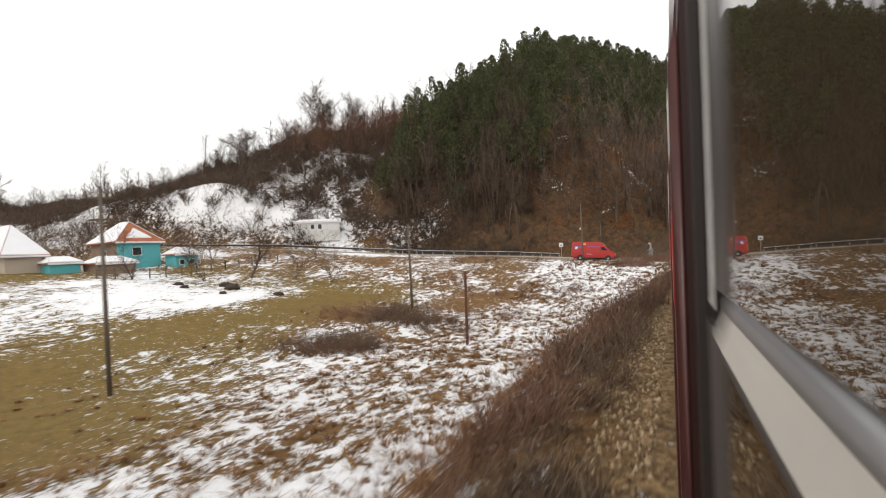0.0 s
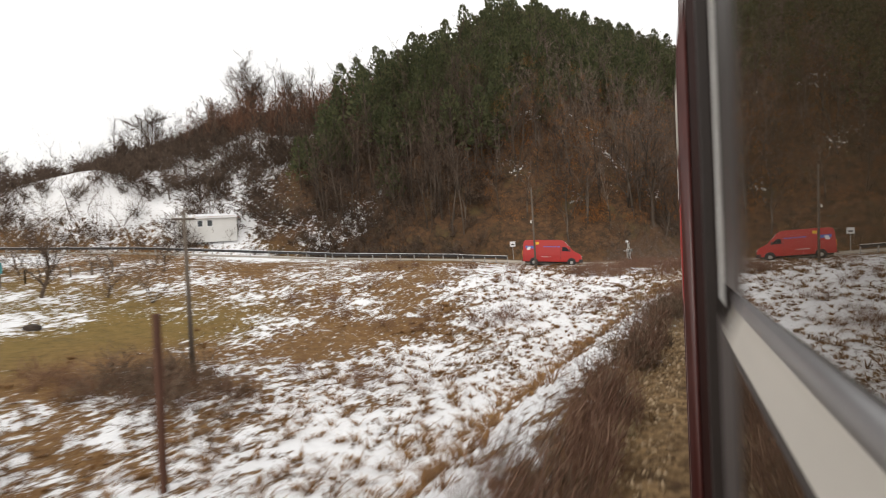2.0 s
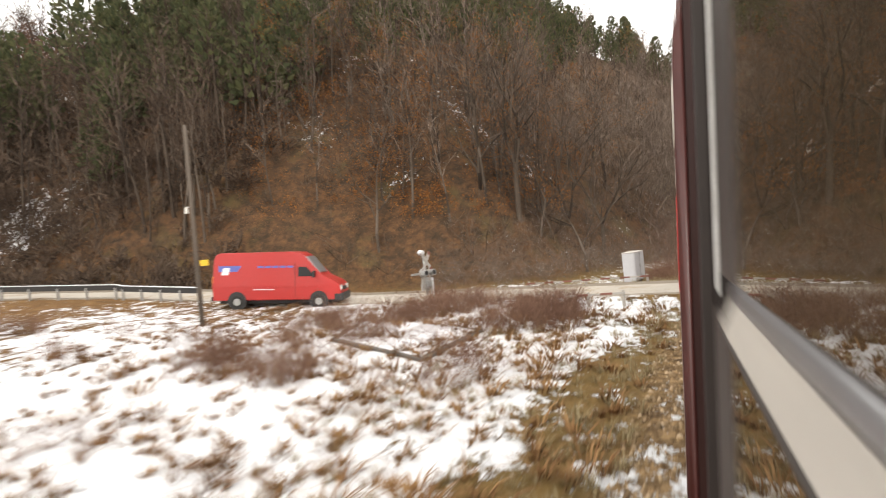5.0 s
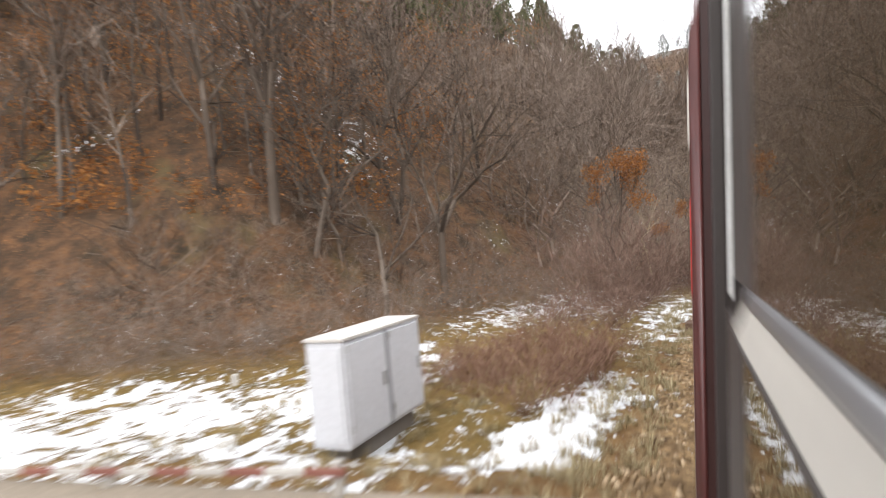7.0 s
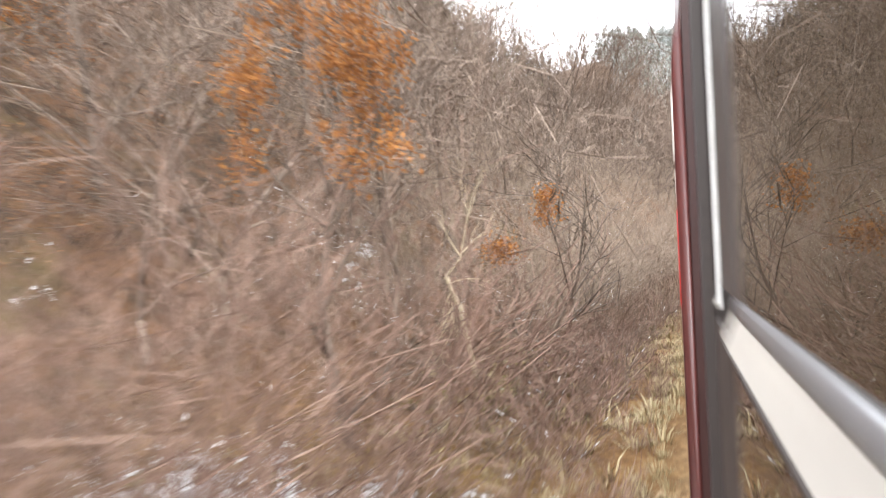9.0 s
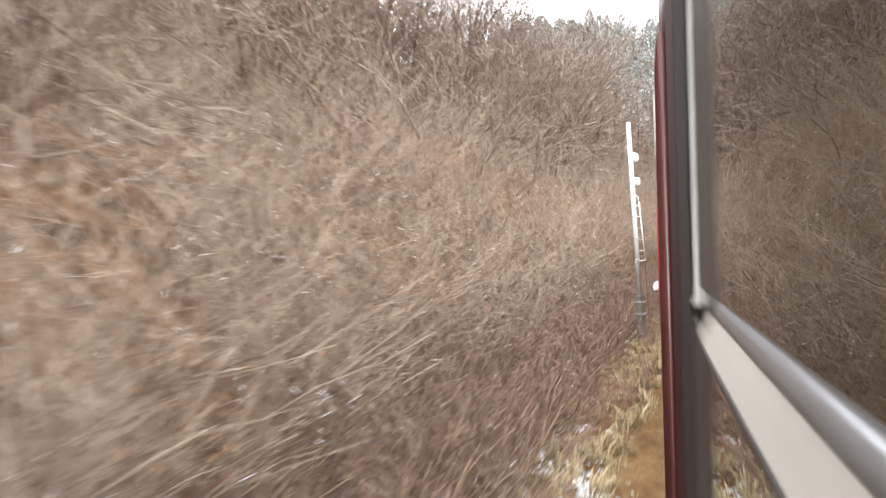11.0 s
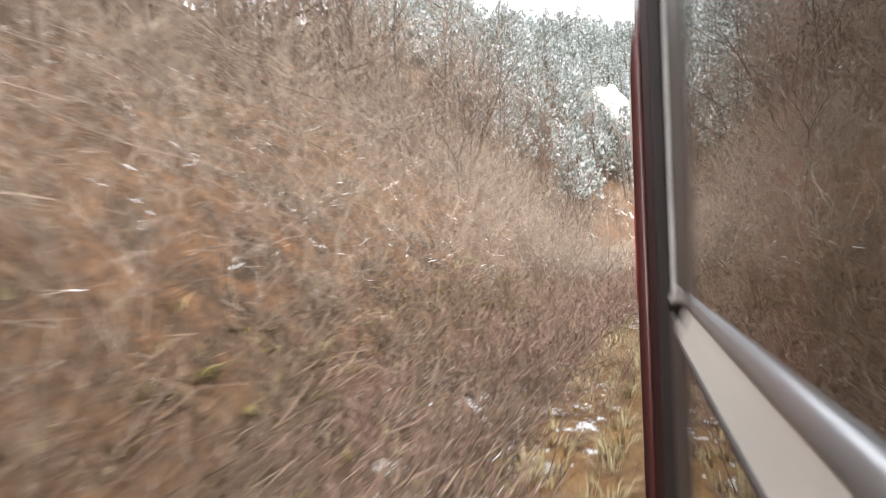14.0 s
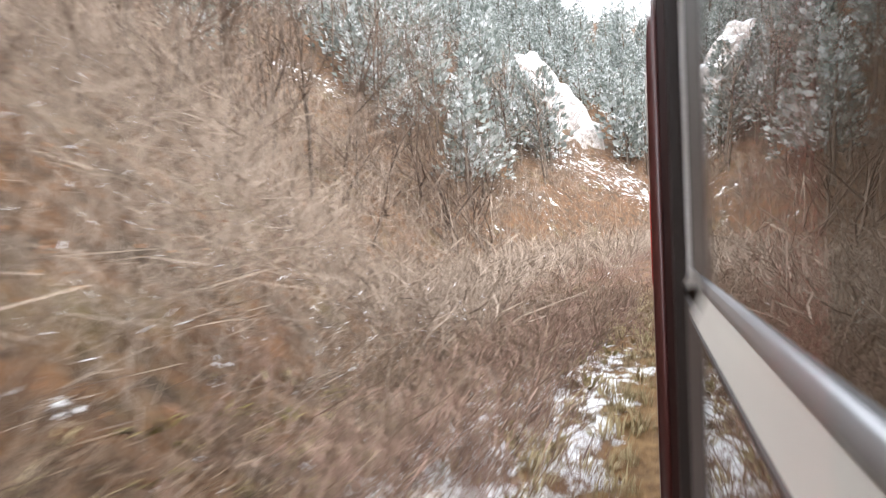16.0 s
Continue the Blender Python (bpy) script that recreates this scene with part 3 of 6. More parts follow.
def bare_tree(seed, height, depth=3, kids=2, girth=0.016, sides=3, forked=False):
    rng, segs = random.Random(seed), []
    if forked:
        segs.append((0, 0, -0.4, 0.1, 0, height * 0.33, height * girth * 1.3, height * girth))
        for w in ((0.5, 0.1, 1), (-0.45, 0.2, 1), (0.1, -0.5, 1.2)):
            branch(rng, segs, (0.1, 0, height * 0.33), w, height * 0.62, height * girth * 0.8, depth - 1, 0.9, kids, 0.2, 4)
    else:
        branch(rng, segs, (0, 0, -0.4), (rng.gauss(0, 0.06), rng.gauss(0, 0.06), 1), height, height * girth, depth, 0.85, kids, 0.25, 5)
    segs = np.array(segs)
    segs[:, 6:] = np.maximum(segs[:, 6:], 0.009 if sides == 3 else 0.018)
    thick = segs[:, 6] > 0.05
    out = []
    if thick.any():
        out.append((*tubes(segs[thick], 5), 0))
    stout = ~thick & (segs[:, 6] > 0.016) & (sides == 3)
    if stout.any():
        out.append((*tubes(segs[stout], 3), 0))
    rest = ~thick & ~stout
    if rest.any():
        out.append((*tubes(segs[rest], 2), 0))
    return proto(out), segs


def leaves(rng, spots, count, size, reach):
    """Small bent leaves round the given spots."""
    c = spots[rng.integers(0, len(spots), count)] + rng.normal(0, reach, (count, 3))
    a, b = rng.normal(0, 1, (count, 3)), rng.normal(0, 1, (count, 3))
    a /= np.linalg.norm(a, axis=1, keepdims=True)
    b = np.cross(a, b)
    b /= np.linalg.norm(b, axis=1, keepdims=True) + 1e-9
    sz = size * rng.uniform(0.6, 1.3, (count, 1))
    bend = np.cross(a, b) * sz * 0.25
    v = np.stack([c - a * sz, c + b * sz * 0.5 + bend, c + a * sz, c - b * sz * 0.5 + bend], 1).reshape(-1, 3)
    n = np.arange(count)[:, None] * 4
    return v, np.concatenate([n + [0, 1, 2], n + [0, 2, 3]])


def leafy_tree(seed, height, count, size=0.11, low=0.25):
    (v, f, m), segs = bare_tree(seed, height, 3, 2)
    ends = segs[(segs[:, 6] < 0.03) & (segs[:, 5] > height * low), 3:6]
    pick = np.random.default_rng(seed)
    lv, lf = leaves(pick, ends[pick.integers(0, len(ends), 26)], count, size, 0.38)
    return proto([(v, f, 0), (lv, lf, 1)])


def pine(seed, height):
    """A pine: a bare lower trunk and a lumpy crown of many needle tufts that point outwards and up."""
    rng = np.random.default_rng(seed)
    v, f = tubes([(0, 0, -0.5, 0, 0, height * 0.55, height * 0.016, height * 0.010), (0, 0, height * 0.55, 0, 0, height, height * 0.010, 0.02)], 4)
    n = 330
    k = rng.random(n) ** 0.85
    w = rng.random(n) * 6.283
    lump = 1 + 0.28 * np.sin(w * 3 + k * 9 + seed) + 0.18 * np.sin(w * 5 - k * 21)
    reach = (height * 0.2 * (1 - k) ** 0.68 * lump + 0.25) * (0.35 + 0.65 * np.sqrt(rng.random(n)))
    z = height * (0.24 + 0.73 * k) - reach * 0.12
    c = np.stack([np.cos(w) * reach, np.sin(w) * reach, z], -1)
    out = np.stack([np.cos(w), np.sin(w), 0.55 + 0.9 * k + rng.normal(0, 0.3, n)], -1) + rng.normal(0, 0.25, (n, 3))
    out /= np.linalg.norm(out, axis=1, keepdims=True)
    side = np.cross(out, rng.normal(0, 1, (n, 3)))
    side /= np.linalg.norm(side, axis=1, keepdims=True)
    size = height * rng.uniform(0.022, 0.044, (n, 1)) * (1.25 - 0.5 * k[:, None])
    fold = np.cross(out, side) * size * 0.35
    q = np.stack([c - out * size * 0.7, c + side * size * 0.55 + fold, c + out * size, c - side * size * 0.55 + fold], 1).reshape(-1, 3)
    m = np.arange(n)[:, None] * 4
    return proto([(v, f, 0), (q, np.concatenate([m + [0, 1, 2], m + [0, 2, 3]]), 1)])


def wood_tree(seed, height, low=0.35, limbs=11, twig=0.016):
    """A slender forest tree: a straight bare stem, rising limbs above it and fine twigs."""
    rng, segs = random.Random(seed), []
    p, d = Vector((0, 0, -0.4)), Vector((rng.gauss(0, 0.04), rng.gauss(0, 0.04), 1))
    stem = [p]
    for i in range(6):
        d = (d + Vector((rng.gauss(0, 0.05), rng.gauss(0, 0.05), 0))).normalized()
        q = p + d * height / 6
        segs.append((*p, *q, height * 0.011 * (1 - 0.15 * i), height * 0.011 * (1 - 0.15 * (i + 1))))
        stem.append(q)
        p = q
    for i in range(limbs):
        u = (low + (0.98 - low) * (i + rng.random()) / limbs) * 6
        a = stem[min(5, int(u))].lerp(stem[min(5, int(u)) + 1], u - min(5, int(u)))
        w = rng.random() * 6.283
        branch(rng, segs, a, (math.cos(w), math.sin(w), rng.uniform(0.5, 1.3)), height * rng.uniform(0.16, 0.3) * (1.25 - 0.6 * u / 6), height * 0.004, 1, 0.7, 2, 0.3, 3)
    segs = np.array(segs)
    segs[:, 6:] = np.maximum(segs[:, 6:], twig)
    thick = segs[:, 6] > max(0.04, twig * 1.2)
    return proto([(*tubes(segs[thick], 5), 0), (*tubes(segs[~thick], 2), 1)])


def shrub(seed, height, stems, depth=2, kids=2, lean=0.5, sides=3, thin=0.004, snowy=0, steps=3):
    rng, segs = random.Random(seed), []
    for _ in range(stems):
        w = (rng.gauss(0, lean), rng.gauss(0, lean), 1)
        branch(rng, segs, (rng.gauss(0, 0.12 * height), rng.gauss(0, 0.12 * height), -0.1), w, height * rng.uniform(0.6, 1.1), height * 0.0028 + 0.0022, depth, 0.75, kids, 0.12, steps)
    segs = np.array(segs)
    segs[:, 6:] = np.maximum(segs[:, 6:], thin)
    stout = segs[:, 6] > 0.012
    wood = [(*tubes(segs[stout], 3), 0)] if sides == 3 and stout.any() else []
    fine = segs[~stout] if wood else segs
    if len(fine):
        wood.append((*tubes(fine, 2), 0))
    if not snowy:
        return proto(wood)
    flat = np.nonzero(np.abs(segs[:, 5] - segs[:, 2]) < 0.6 * np.linalg.norm(segs[:, 3:6] - segs[:, :3], axis=1))[0]
    lumps = segs[flat[:snowy]].copy()
    lumps[:, [2, 5]] += lumps[:, 6:7] + 0.004
    lumps[:, 3:6] = lumps[:, :3] + (lumps[:, 3:6] - lumps[:, :3]) * 0.45
    lumps[:, 6:] = 0.008
    return proto(wood + [(*tubes(lumps, 3), 1)])


def tuft(seed, height, blades, width=0.012, spread=0.5):
    """Dry blades that bend outwards."""
    rng = np.random.default_rng(seed)
    w, out = rng.random(blades) * 6.28, rng.random(blades) ** 0.7 * spread
    root = np.stack([np.cos(w) * out * 0.4, np.sin(w) * out * 0.4, np.full(blades, -0.05)], -1) * height
    h = height * rng.uniform(0.45, 1.1, blades)
    mid = root + np.stack([np.cos(w) * out * h * 0.35, np.sin(w) * out * h * 0.35, h * 0.6], -1)
    tip = root + np.stack([np.cos(w) * out * h * 1.1, np.sin(w) * out * h * 1.1, h * rng.uniform(0.75, 1.0, blades)], -1)
    side = np.stack([-np.sin(w), np.cos(w), np.zeros(blades)], -1) * width
    v = np.stack([root - side, root + side, mid - side * 0.8, mid + side * 0.8, tip], 1).reshape(-1, 3)
    n = np.arange(blades)[:, None] * 5
    return proto([(v, np.concatenate([n + [0, 1, 3], n + [0, 3, 2], n + [2, 3, 4]]), 0)])


def scatter(name, protos, spots, mats, label, category, scales=(0.8, 1.2), sink=0.0, seed=1, tilt=0.0, trim=0.0):
    """Many plants of a few kinds as one mesh."""
    rng = np.random.default_rng(seed)
    spots = np.asarray(spots, float)
    z = land(spots[:, 0], spots[:, 1])[0] - sink
    kind = rng.integers(0, len(protos), len(spots))
    turn, size = rng.random(len(spots)) * 6.283, rng.uniform(*scales, len(spots))
    lx, ly = rng.normal(0, 1, len(spots)) * tilt, rng.normal(0, 1, len(spots)) * tilt
    vs, fs, ms, n = [], [], [], 0
    for k, (v, f, m) in enumerate(protos):
        pick = np.nonzero(kind == k)[0]
        if not len(pick):
            continue
        c, s_, g = np.cos(turn[pick])[:, None], np.sin(turn[pick])[:, None], size[pick][:, None]
        w = np.stack([(v[:, 0] * c - v[:, 1] * s_) * g + lx[pick][:, None] * v[:, 2] + spots[pick, 0:1],
                      (v[:, 0] * s_ + v[:, 1] * c) * g + ly[pick][:, None] * v[:, 2] + spots[pick, 1:2], v[:, 2] * g + z[pick][:, None]], -1)
        vs.append(w.reshape(-1, 3))
        fs.append((f[None] + (np.arange(len(pick)) * len(v))[:, None, None]).reshape(-1, 3) + n)
        ms.append(np.tile(m, len(pick)))
        n += len(pick) * len(v)
    vs, fs, ms = np.concatenate(vs), np.concatenate(fs), np.concatenate(ms)
    if trim:
        # cut back what hangs over the track
        far = np.ones(len(fs), bool)
        mid = vs[fs].mean(1)
        d2 = np.full(len(mid), 1e9)
        for q in LINE[::8]:
            d2 = np.minimum(d2, (mid[:, 0] - q[0]) ** 2 + (mid[:, 1] - q[1]) ** 2)
        close = np.nonzero(d2 < 49)[0]
        far[close] = nearest(mid[close, 0], mid[close, 1], LINE)[1] > trim
        fs, ms = fs[far], ms[far]
    me = mesh_of(name, vs, fs, mats, ms)
    return tagged(new(name, me), label, category, kind="stuff")


def sow(count, x0, x1, y0, y1, keep, seed):
    """Random places in a box that keep() lets stand, given place, left, along, into and cover."""
    rng = np.random.default_rng(seed)
    x, y = rng.uniform(x0, x1, count), rng.uniform(y0, y1, count)
    z, cover, left, s, into = land(x, y)
    ok = keep(x, y, left, s, into, cover, rng.random(count))
    return np.stack([x[ok], y[ok]], -1)


def sow_along(count, s0, s1, l0, l1, seed, power=1.0):
    """Random places along the track, between two distances to its left."""
    rng = np.random.default_rng(seed)
    s, w = rng.uniform(s0, s1, count), l0 + (l1 - l0) * rng.random(count) ** power
    t = np.interp(s, LINE_S, LINE_T)
    i = np.clip(np.searchsorted(LINE_T, t), 1, len(LINE) - 1)
    d = LINE[i] - LINE[i - 1]
    d /= np.linalg.norm(d, axis=1, keepdims=True)
    p = np.stack([np.interp(s, LINE_S, LINE[:, 0]), np.interp(s, LINE_S, LINE[:, 1])], -1)
    return p + np.stack([-d[:, 1], d[:, 0]], -1) * w[:, None]


def clear_of(spots, holes):
    """Leave out the places within round clearings."""
    keep = np.ones(len(spots), bool)
    for x, y, r in holes:
        keep &= (spots[:, 0] - x) ** 2 + (spots[:, 1] - y) ** 2 > r * r
    return spots[keep]


CRAG = ((124, 226, 7), (128, 233, 8), (131, 240, 7), (121, 221, 6), (117, 217, 4))
# pines on the upper hill
pines = [pine(s, h) for s, h in ((1, 11), (2, 13), (3, 9.5), (4, 12), (5, 8))]
scatter("pine_wood", pines,
        sow(6500, -75, 60, 95, 230, lambda x, y, l, s, i, c, r: (i > np.where(x > 8, 50, np.where(x > 0, 38, np.where(x > -36, 18, 14))) + 30 * (r - 0.15)) & (i < 105) & (l > 36) & (x > -51.5 + 40 * (r - 0.2)) & (y > np.where(x < -22, 98, 114)) & (r < np.where(x > 8, 0.2, 0.32)), 11),
        [BARK, NEEDLE], "dense dark green pine wood on the hilltop", "pine wood", (0.7, 1.2), 0.3, 3)
frosted = [pine(s, h) for s, h in ((6, 9), (7, 11), (8, 7))]
scatter("frosted_pine_wood", frosted,
        clear_of(np.concatenate([sow(5200, 55, 330, 165, 420, lambda x, y, l, s, i, c, r: (i > 16) & (i < 150) & (r < 0.075), 17), sow(680, 88, 190, 205, 320, lambda x, y, l, s, i, c, r: (i > 5) & (i < 110), 31)]), CRAG),
        [BARK, HAZY_FROSTED], "snow-dusted pine wood on the far hillside, haze put into its colour", "pine wood", (0.85, 1.5), 0.3, 9)
# bare trees on the slope
wood_trees = [wood_tree(s, h) for s, h in ((201, 10), (202, 12), (203, 9), (204, 13), (205, 11))]
distant_trees = [wood_tree(s, h, 0.15, 15, 0.034) for s, h in ((211, 10), (212, 12), (213, 9), (214, 11))]
far_trees = [bare_tree(s, h, 2, 2, 0.011, 2)[0] for s, h in ((21, 9), (22, 11), (23, 8), (24, 12))]
scatter("bare_wood", wood_trees,
        sow(2600, 4, 120, 88, 230, lambda x, y, l, s, i, c, r: (i > 6) & (i < 85) & (l > 15) & (r < np.where(i < 30, 0.5, np.where(i < 50, 0.2, 0.32))), 38),
        [BARK, MID_TWIG], "bare grey-brown broadleaf wood above the track", "bare wood", (0.7, 1.2), 0.6, 18)
scatter("bare_wood", wood_trees,
        sow(3000, -75, -25, 88, 230, lambda x, y, l, s, i, c, r: (i > 6) & (i < 60) & (l > 15) & (r < np.where(i < 26, np.where(x < -50, np.where(i < 26, 0.0, 0.3), np.where((x < -36) & (i > 14), 0.3, 0.85)), np.where(x > 0, 0.3, 0.1))), 12),
        [BARK, DARK_TWIG], "bare brown broadleaf wood on the slope", "bare wood", (0.7, 1.2), 0.2, 4)
scatter("bare_wood", wood_trees,
        sow(1300, -25, 4, 88, 230, lambda x, y, l, s, i, c, r: (i > 8) & (i < 60) & (l > 15) & (r < np.where(i < 28, 0.42, 0.3)), 68),
        [BARK, MID_TWIG], "bare grey-brown broadleaf wood above the crossing", "bare wood", (0.7, 1.2), 0.6, 36)
scatter("ridge_trees", distant_trees,
        sow(700, -190, -50, 70, 190, lambda x, y, l, s, i, c, r: (i > 3) & (i < 85) & (r < np.where(i > 45, 0.3, 0.13)), 13),
        [BARK, DARK_TWIG], "scattered bare trees on the snowy ridge", "bare trees", (0.4, 1.1), 0.2, 5)
scatter("orchard_trees", far_trees, sow(420, -128, -70, 52, 104, lambda x, y, l, s, i, c, r: (i < 14) & (r < 0.62), 40), [DARK_TWIG], "dark bare orchard trees behind the houses", "orchard trees", (0.3, 0.62), 0.1, 19)
scatter("russet_wood", distant_trees,
        sow(2600, -88, -46, 98, 190, lambda x, y, l, s, i, c, r: (i > 30) & (i < 95) & (x < -50 + 9 * (r - 0.5)) & (r < np.where(x > -72, 0.36, 0.3)), 63),
        [BARK, RUSSET_TWIG], "russet-brown leafless wood beside the pines", "bare wood", (0.4, 0.8), 0.2, 33)
scatter("hill_thicket", distant_trees,
        sow(1500, -200, -84, 40, 150, lambda x, y, l, s, i, c, r: (i > -16) & (i < 55) & (x < -92 + 14 * (r - 0.3)) & (r < 0.5), 64),
        [BARK, DARK_TWIG], "brown leafless thicket behind the houses", "thicket", (0.3, 0.6), 0.2, 34)
under = [shrub(s, h, 5, 1, 2, 0.6, 2, 0.017) for s, h in ((31, 2.4), (32, 1.7), (33, 3.0))]
scatter("undergrowth", under,
        sow(10500, -92, 90, 80, 180, lambda x, y, l, s, i, c, r: (i > 1.5) & (i < np.where(x < -48, 66, 42)) & (l > 11) & (r < np.where(x < -48, np.where(i < 17, 0.22, 0.9), np.where(x < -28, 0.75, np.where(x < 10, np.where(i < 12, 0.16, 0.4), 0.5)))), 14),
        [DARK_TWIG], "dark leafless undergrowth on the slope", "undergrowth", (0.6, 1.3), 0.1, 6)
slope_bushes = [shrub(s, h, 9, 2, 2, 0.6, 2, 0.028) for s, h in ((231, 2.0), (232, 2.6), (233, 1.6))]
scatter("slope_thicket", slope_bushes,
        np.concatenate([sow(1900, -104, -22, 72, 118, lambda x, y, l, s, i, c, r: (i > 0.5) & (i < 26) & (r < np.where(x < -50, 0.36, 0.55)), 69),
                        sow(1300, -112, -58, 98, 160, lambda x, y, l, s, i, c, r: (i > np.where(x < -80, 26, 20)) & (i < 62) & (r < 0.6), 70),
                        sow(1200, -200, -104, 72, 160, lambda x, y, l, s, i, c, r: (i > 0) & (i < 62) & (r < 0.6), 81)]),
        [DARK_TWIG], "dark brown leafless thicket on the slope", "thicket", (0.6, 1.3), 0.1, 37)
beech = [proto([(*leaves(np.random.default_rng(s), np.random.default_rng(s + 9).normal((0, 0, 1.2), (0.7, 0.7, 0.6), (30, 3)), 130, 0.1, 0.14), 0)]) for s in (61, 62, 63)]
oaks = [leafy_tree(s, h, 1900, 0.055) for s, h in ((71, 9), (72, 11), (73, 7))]
scatter("rusty_oaks", oaks, sow(200, -28, 6, 96, 122, lambda x, y, l, s, i, c, r: (i > 7) & (i < 24) & (r < 0.12), 18),
        [BARK, LEAF], "oaks with rusty brown leaves still on", "oaks", (0.7, 1.1), 0.2, 10)
scatter("rusty_saplings", beech, sow(1700, -28, 6, 96, 125, lambda x, y, l, s, i, c, r: (i > 8) & (i < 26) & (r < 0.13), 19),
        [LEAF], "low saplings with rusty dead leaves", "saplings", (0.5, 1.2), 0.3, 11)
# brush on the bank beside the track
near_shrubs = [shrub(s, h, n, 2, 2, 0.42, 3, 0.0044, 3, 4) for s, h, n in ((41, 2.4, 4), (42, 3.0, 4), (43, 1.8, 5), (44, 3.4, 3))]
scatter("bank_brush", near_shrubs, clear_of(np.concatenate([sow_along(450, 113, 150, 3.8, 13.5, 15, 1.1), sow_along(440, 150, 200, 5.3, 14.5, 39, 1.0)]), ((17.6, 114.6, 2.3), (18.8, 116.6, 1.9), (17.2, 112.2, 1.4))), [TWIG, SNOW], "leafless brown brush on the track bank", "brush", (0.68, 1.12), 0.1, 7, trim=1.5)
bank_trees = [bare_tree(s, h, 3, 2, 0.011)[0] for s, h in ((51, 7), (52, 9), (53, 6), (54, 8))]
scatter("bank_trees", bank_trees, sow_along(105, 108, 186, 8.5, 21, 16), [MID_TWIG], "young leafless trees on the track bank", "young trees", (0.7, 1.2), 0.2, 8)
scatter("slope_foot_brush", near_shrubs, sow(480, -6, 16, 92, 112, lambda x, y, l, s, i, c, r: (i > 0.3) & (i < 8) & (l > 4.5) & (s < 113), 37), [MID_TWIG, SNOW], "grey-brown brush at the foot of the slope", "brush", (0.4, 0.75), 0.05, 17)
red_shrubs = [shrub(s, h, n, 2, 2, 0.55, 3, 0.005, 2) for s, h, n in ((45, 1.1, 5), (46, 1.4, 5), (47, 0.9, 5))]
scatter("bank_foot_brush", red_shrubs, np.concatenate([clear_of(np.concatenate([sow_along(500, 110, 200, 1.9, 4.2, 20), sow_along(110, 99, 111, 3.0, 6.5, 55)]), ((17.6, 114.6, 1.8), (18.6, 116.4, 1.5))), sow_along(330, 184, 262, 2.2, 20, 29, 1.3)]), [RED_TWIG, SNOW], "low reddish brush at the foot of the bank", "brush", (0.6, 1.2), 0.05, 12, trim=1.1)
# dry growth between the track and the meadow
weeds = [tuft(s, h, n, 0.013, 2.1) for s, h, n in ((81, 0.2, 26), (82, 0.15, 28), (83, 0.26, 24))]
scatter("field_tussocks", weeds, np.concatenate([sow_along(3800, -6, 80, 3.3, 19, 21, 1.1), sow_along(260, -6, 60, 19, 32, 22), sow_along(330, 58, 81, 1.1, 8, 35)]), [RUST_GRASS], "rusty dry grass tussocks in the snow", "tussocks", (0.5, 1.5), 0.0, 13)
tall = [tuft(s, h, n, 0.014, 0.5) for s, h, n in ((84, 0.9, 34), (85, 1.2, 30))]
stalks = [shrub(s, h, 9, 1, 2, 0.42, 2, 0.0045) for s, h in ((86, 1.1), (87, 1.4), (88, 0.9))]
BUSHY = np.concatenate([np.random.default_rng(40 + k).normal((x, y), (sx, sy), (n, 2)) for k, (x, y, sx, sy, n) in
                        enumerate(((-20.6, 42.2, 2.3, 1.2, 150), (-20.6, 32.4, 1.5, 1.2, 110), (-22.6, 31.0, 1.4, 1.1, 60), (-25.5, 40.5, 1.5, 0.9, 40), (-15.0, 47.0, 3.0, 1.0, 40), (-9.0, 58.0, 1.2, 0.8, 25)))])



def clumps(centres, each, reach, seed):
    """Places in loose groups round the given centres."""
    rng = np.random.default_rng(seed)
    return np.concatenate([c + rng.normal(0, reach * rng.uniform(0.6, 1.3), (each, 2)) for c in centres])


berm = np.concatenate([clumps(sow_along(46, -6, 26, 1.7, 3.3, 23), 8, 0.42, 71), clumps(sow_along(46, 24, 62, 1.1, 2.0, 59, 1.3), 7, 0.26, 72), clumps(sow_along(26, 69, 75.5, 5, 13, 79), 9, 0.5, 80), sow_along(150, 91, 97.5, 2.2, 6.0, 30), clumps(sow_along(34, 75.5, 80.5, 3.6, 12, 24), 11, 0.5, 73), clumps(sow(34, -30, -2, 56, 79, lambda x, y, l, s, i, c, r: l > 3, 66), 8, 0.6, 76), BUSHY])
scatter("berm_weeds", stalks, berm, [PLUM_WEED], "reddish brown dry weeds on the track bank", "weeds", (0.4, 0.95), 0.05, 14, 0.06, trim=0.8)
scatter("berm_grass", tall, berm[::5], [DRY], "brown dead grass on the track bank", "dead grass", (0.25, 0.6), 0.05, 15)
scatter("verge_straw", [tuft(89, 0.35, 30, 0.006, 0.8)], np.concatenate([sow_along(420, 86, 112, 0.7, 2.0, 25), sow_along(1100, 98, 262, 0.5, 1.1, 45), sow_along(900, 86, 112, 1.3, 8, 26), sow_along(350, 58, 81, 1.0, 7, 36), sow_along(700, -6, 80, 0.9, 2.2, 27)]), [STRAW], "straw-coloured dead grass along the track", "dead grass", (0.4, 0.95), 0.03, 16)
scatter("verge_twigs", stalks, sow_along(900, 109, 262, 0.7, 2.6, 46), [RED_TWIG], "low reddish twigs along the track edge", "twigs", (0.3, 0.75), 0.03, 20, trim=0.6)
sprays = [proto([(*leaves(np.random.default_rng(s), np.random.default_rng(s + 9).normal((0, 0, 1.0), (0.8, 0.8, 0.5), (40, 3)), 260, 0.032, 0.2), 0)]) for s in (64, 65)]
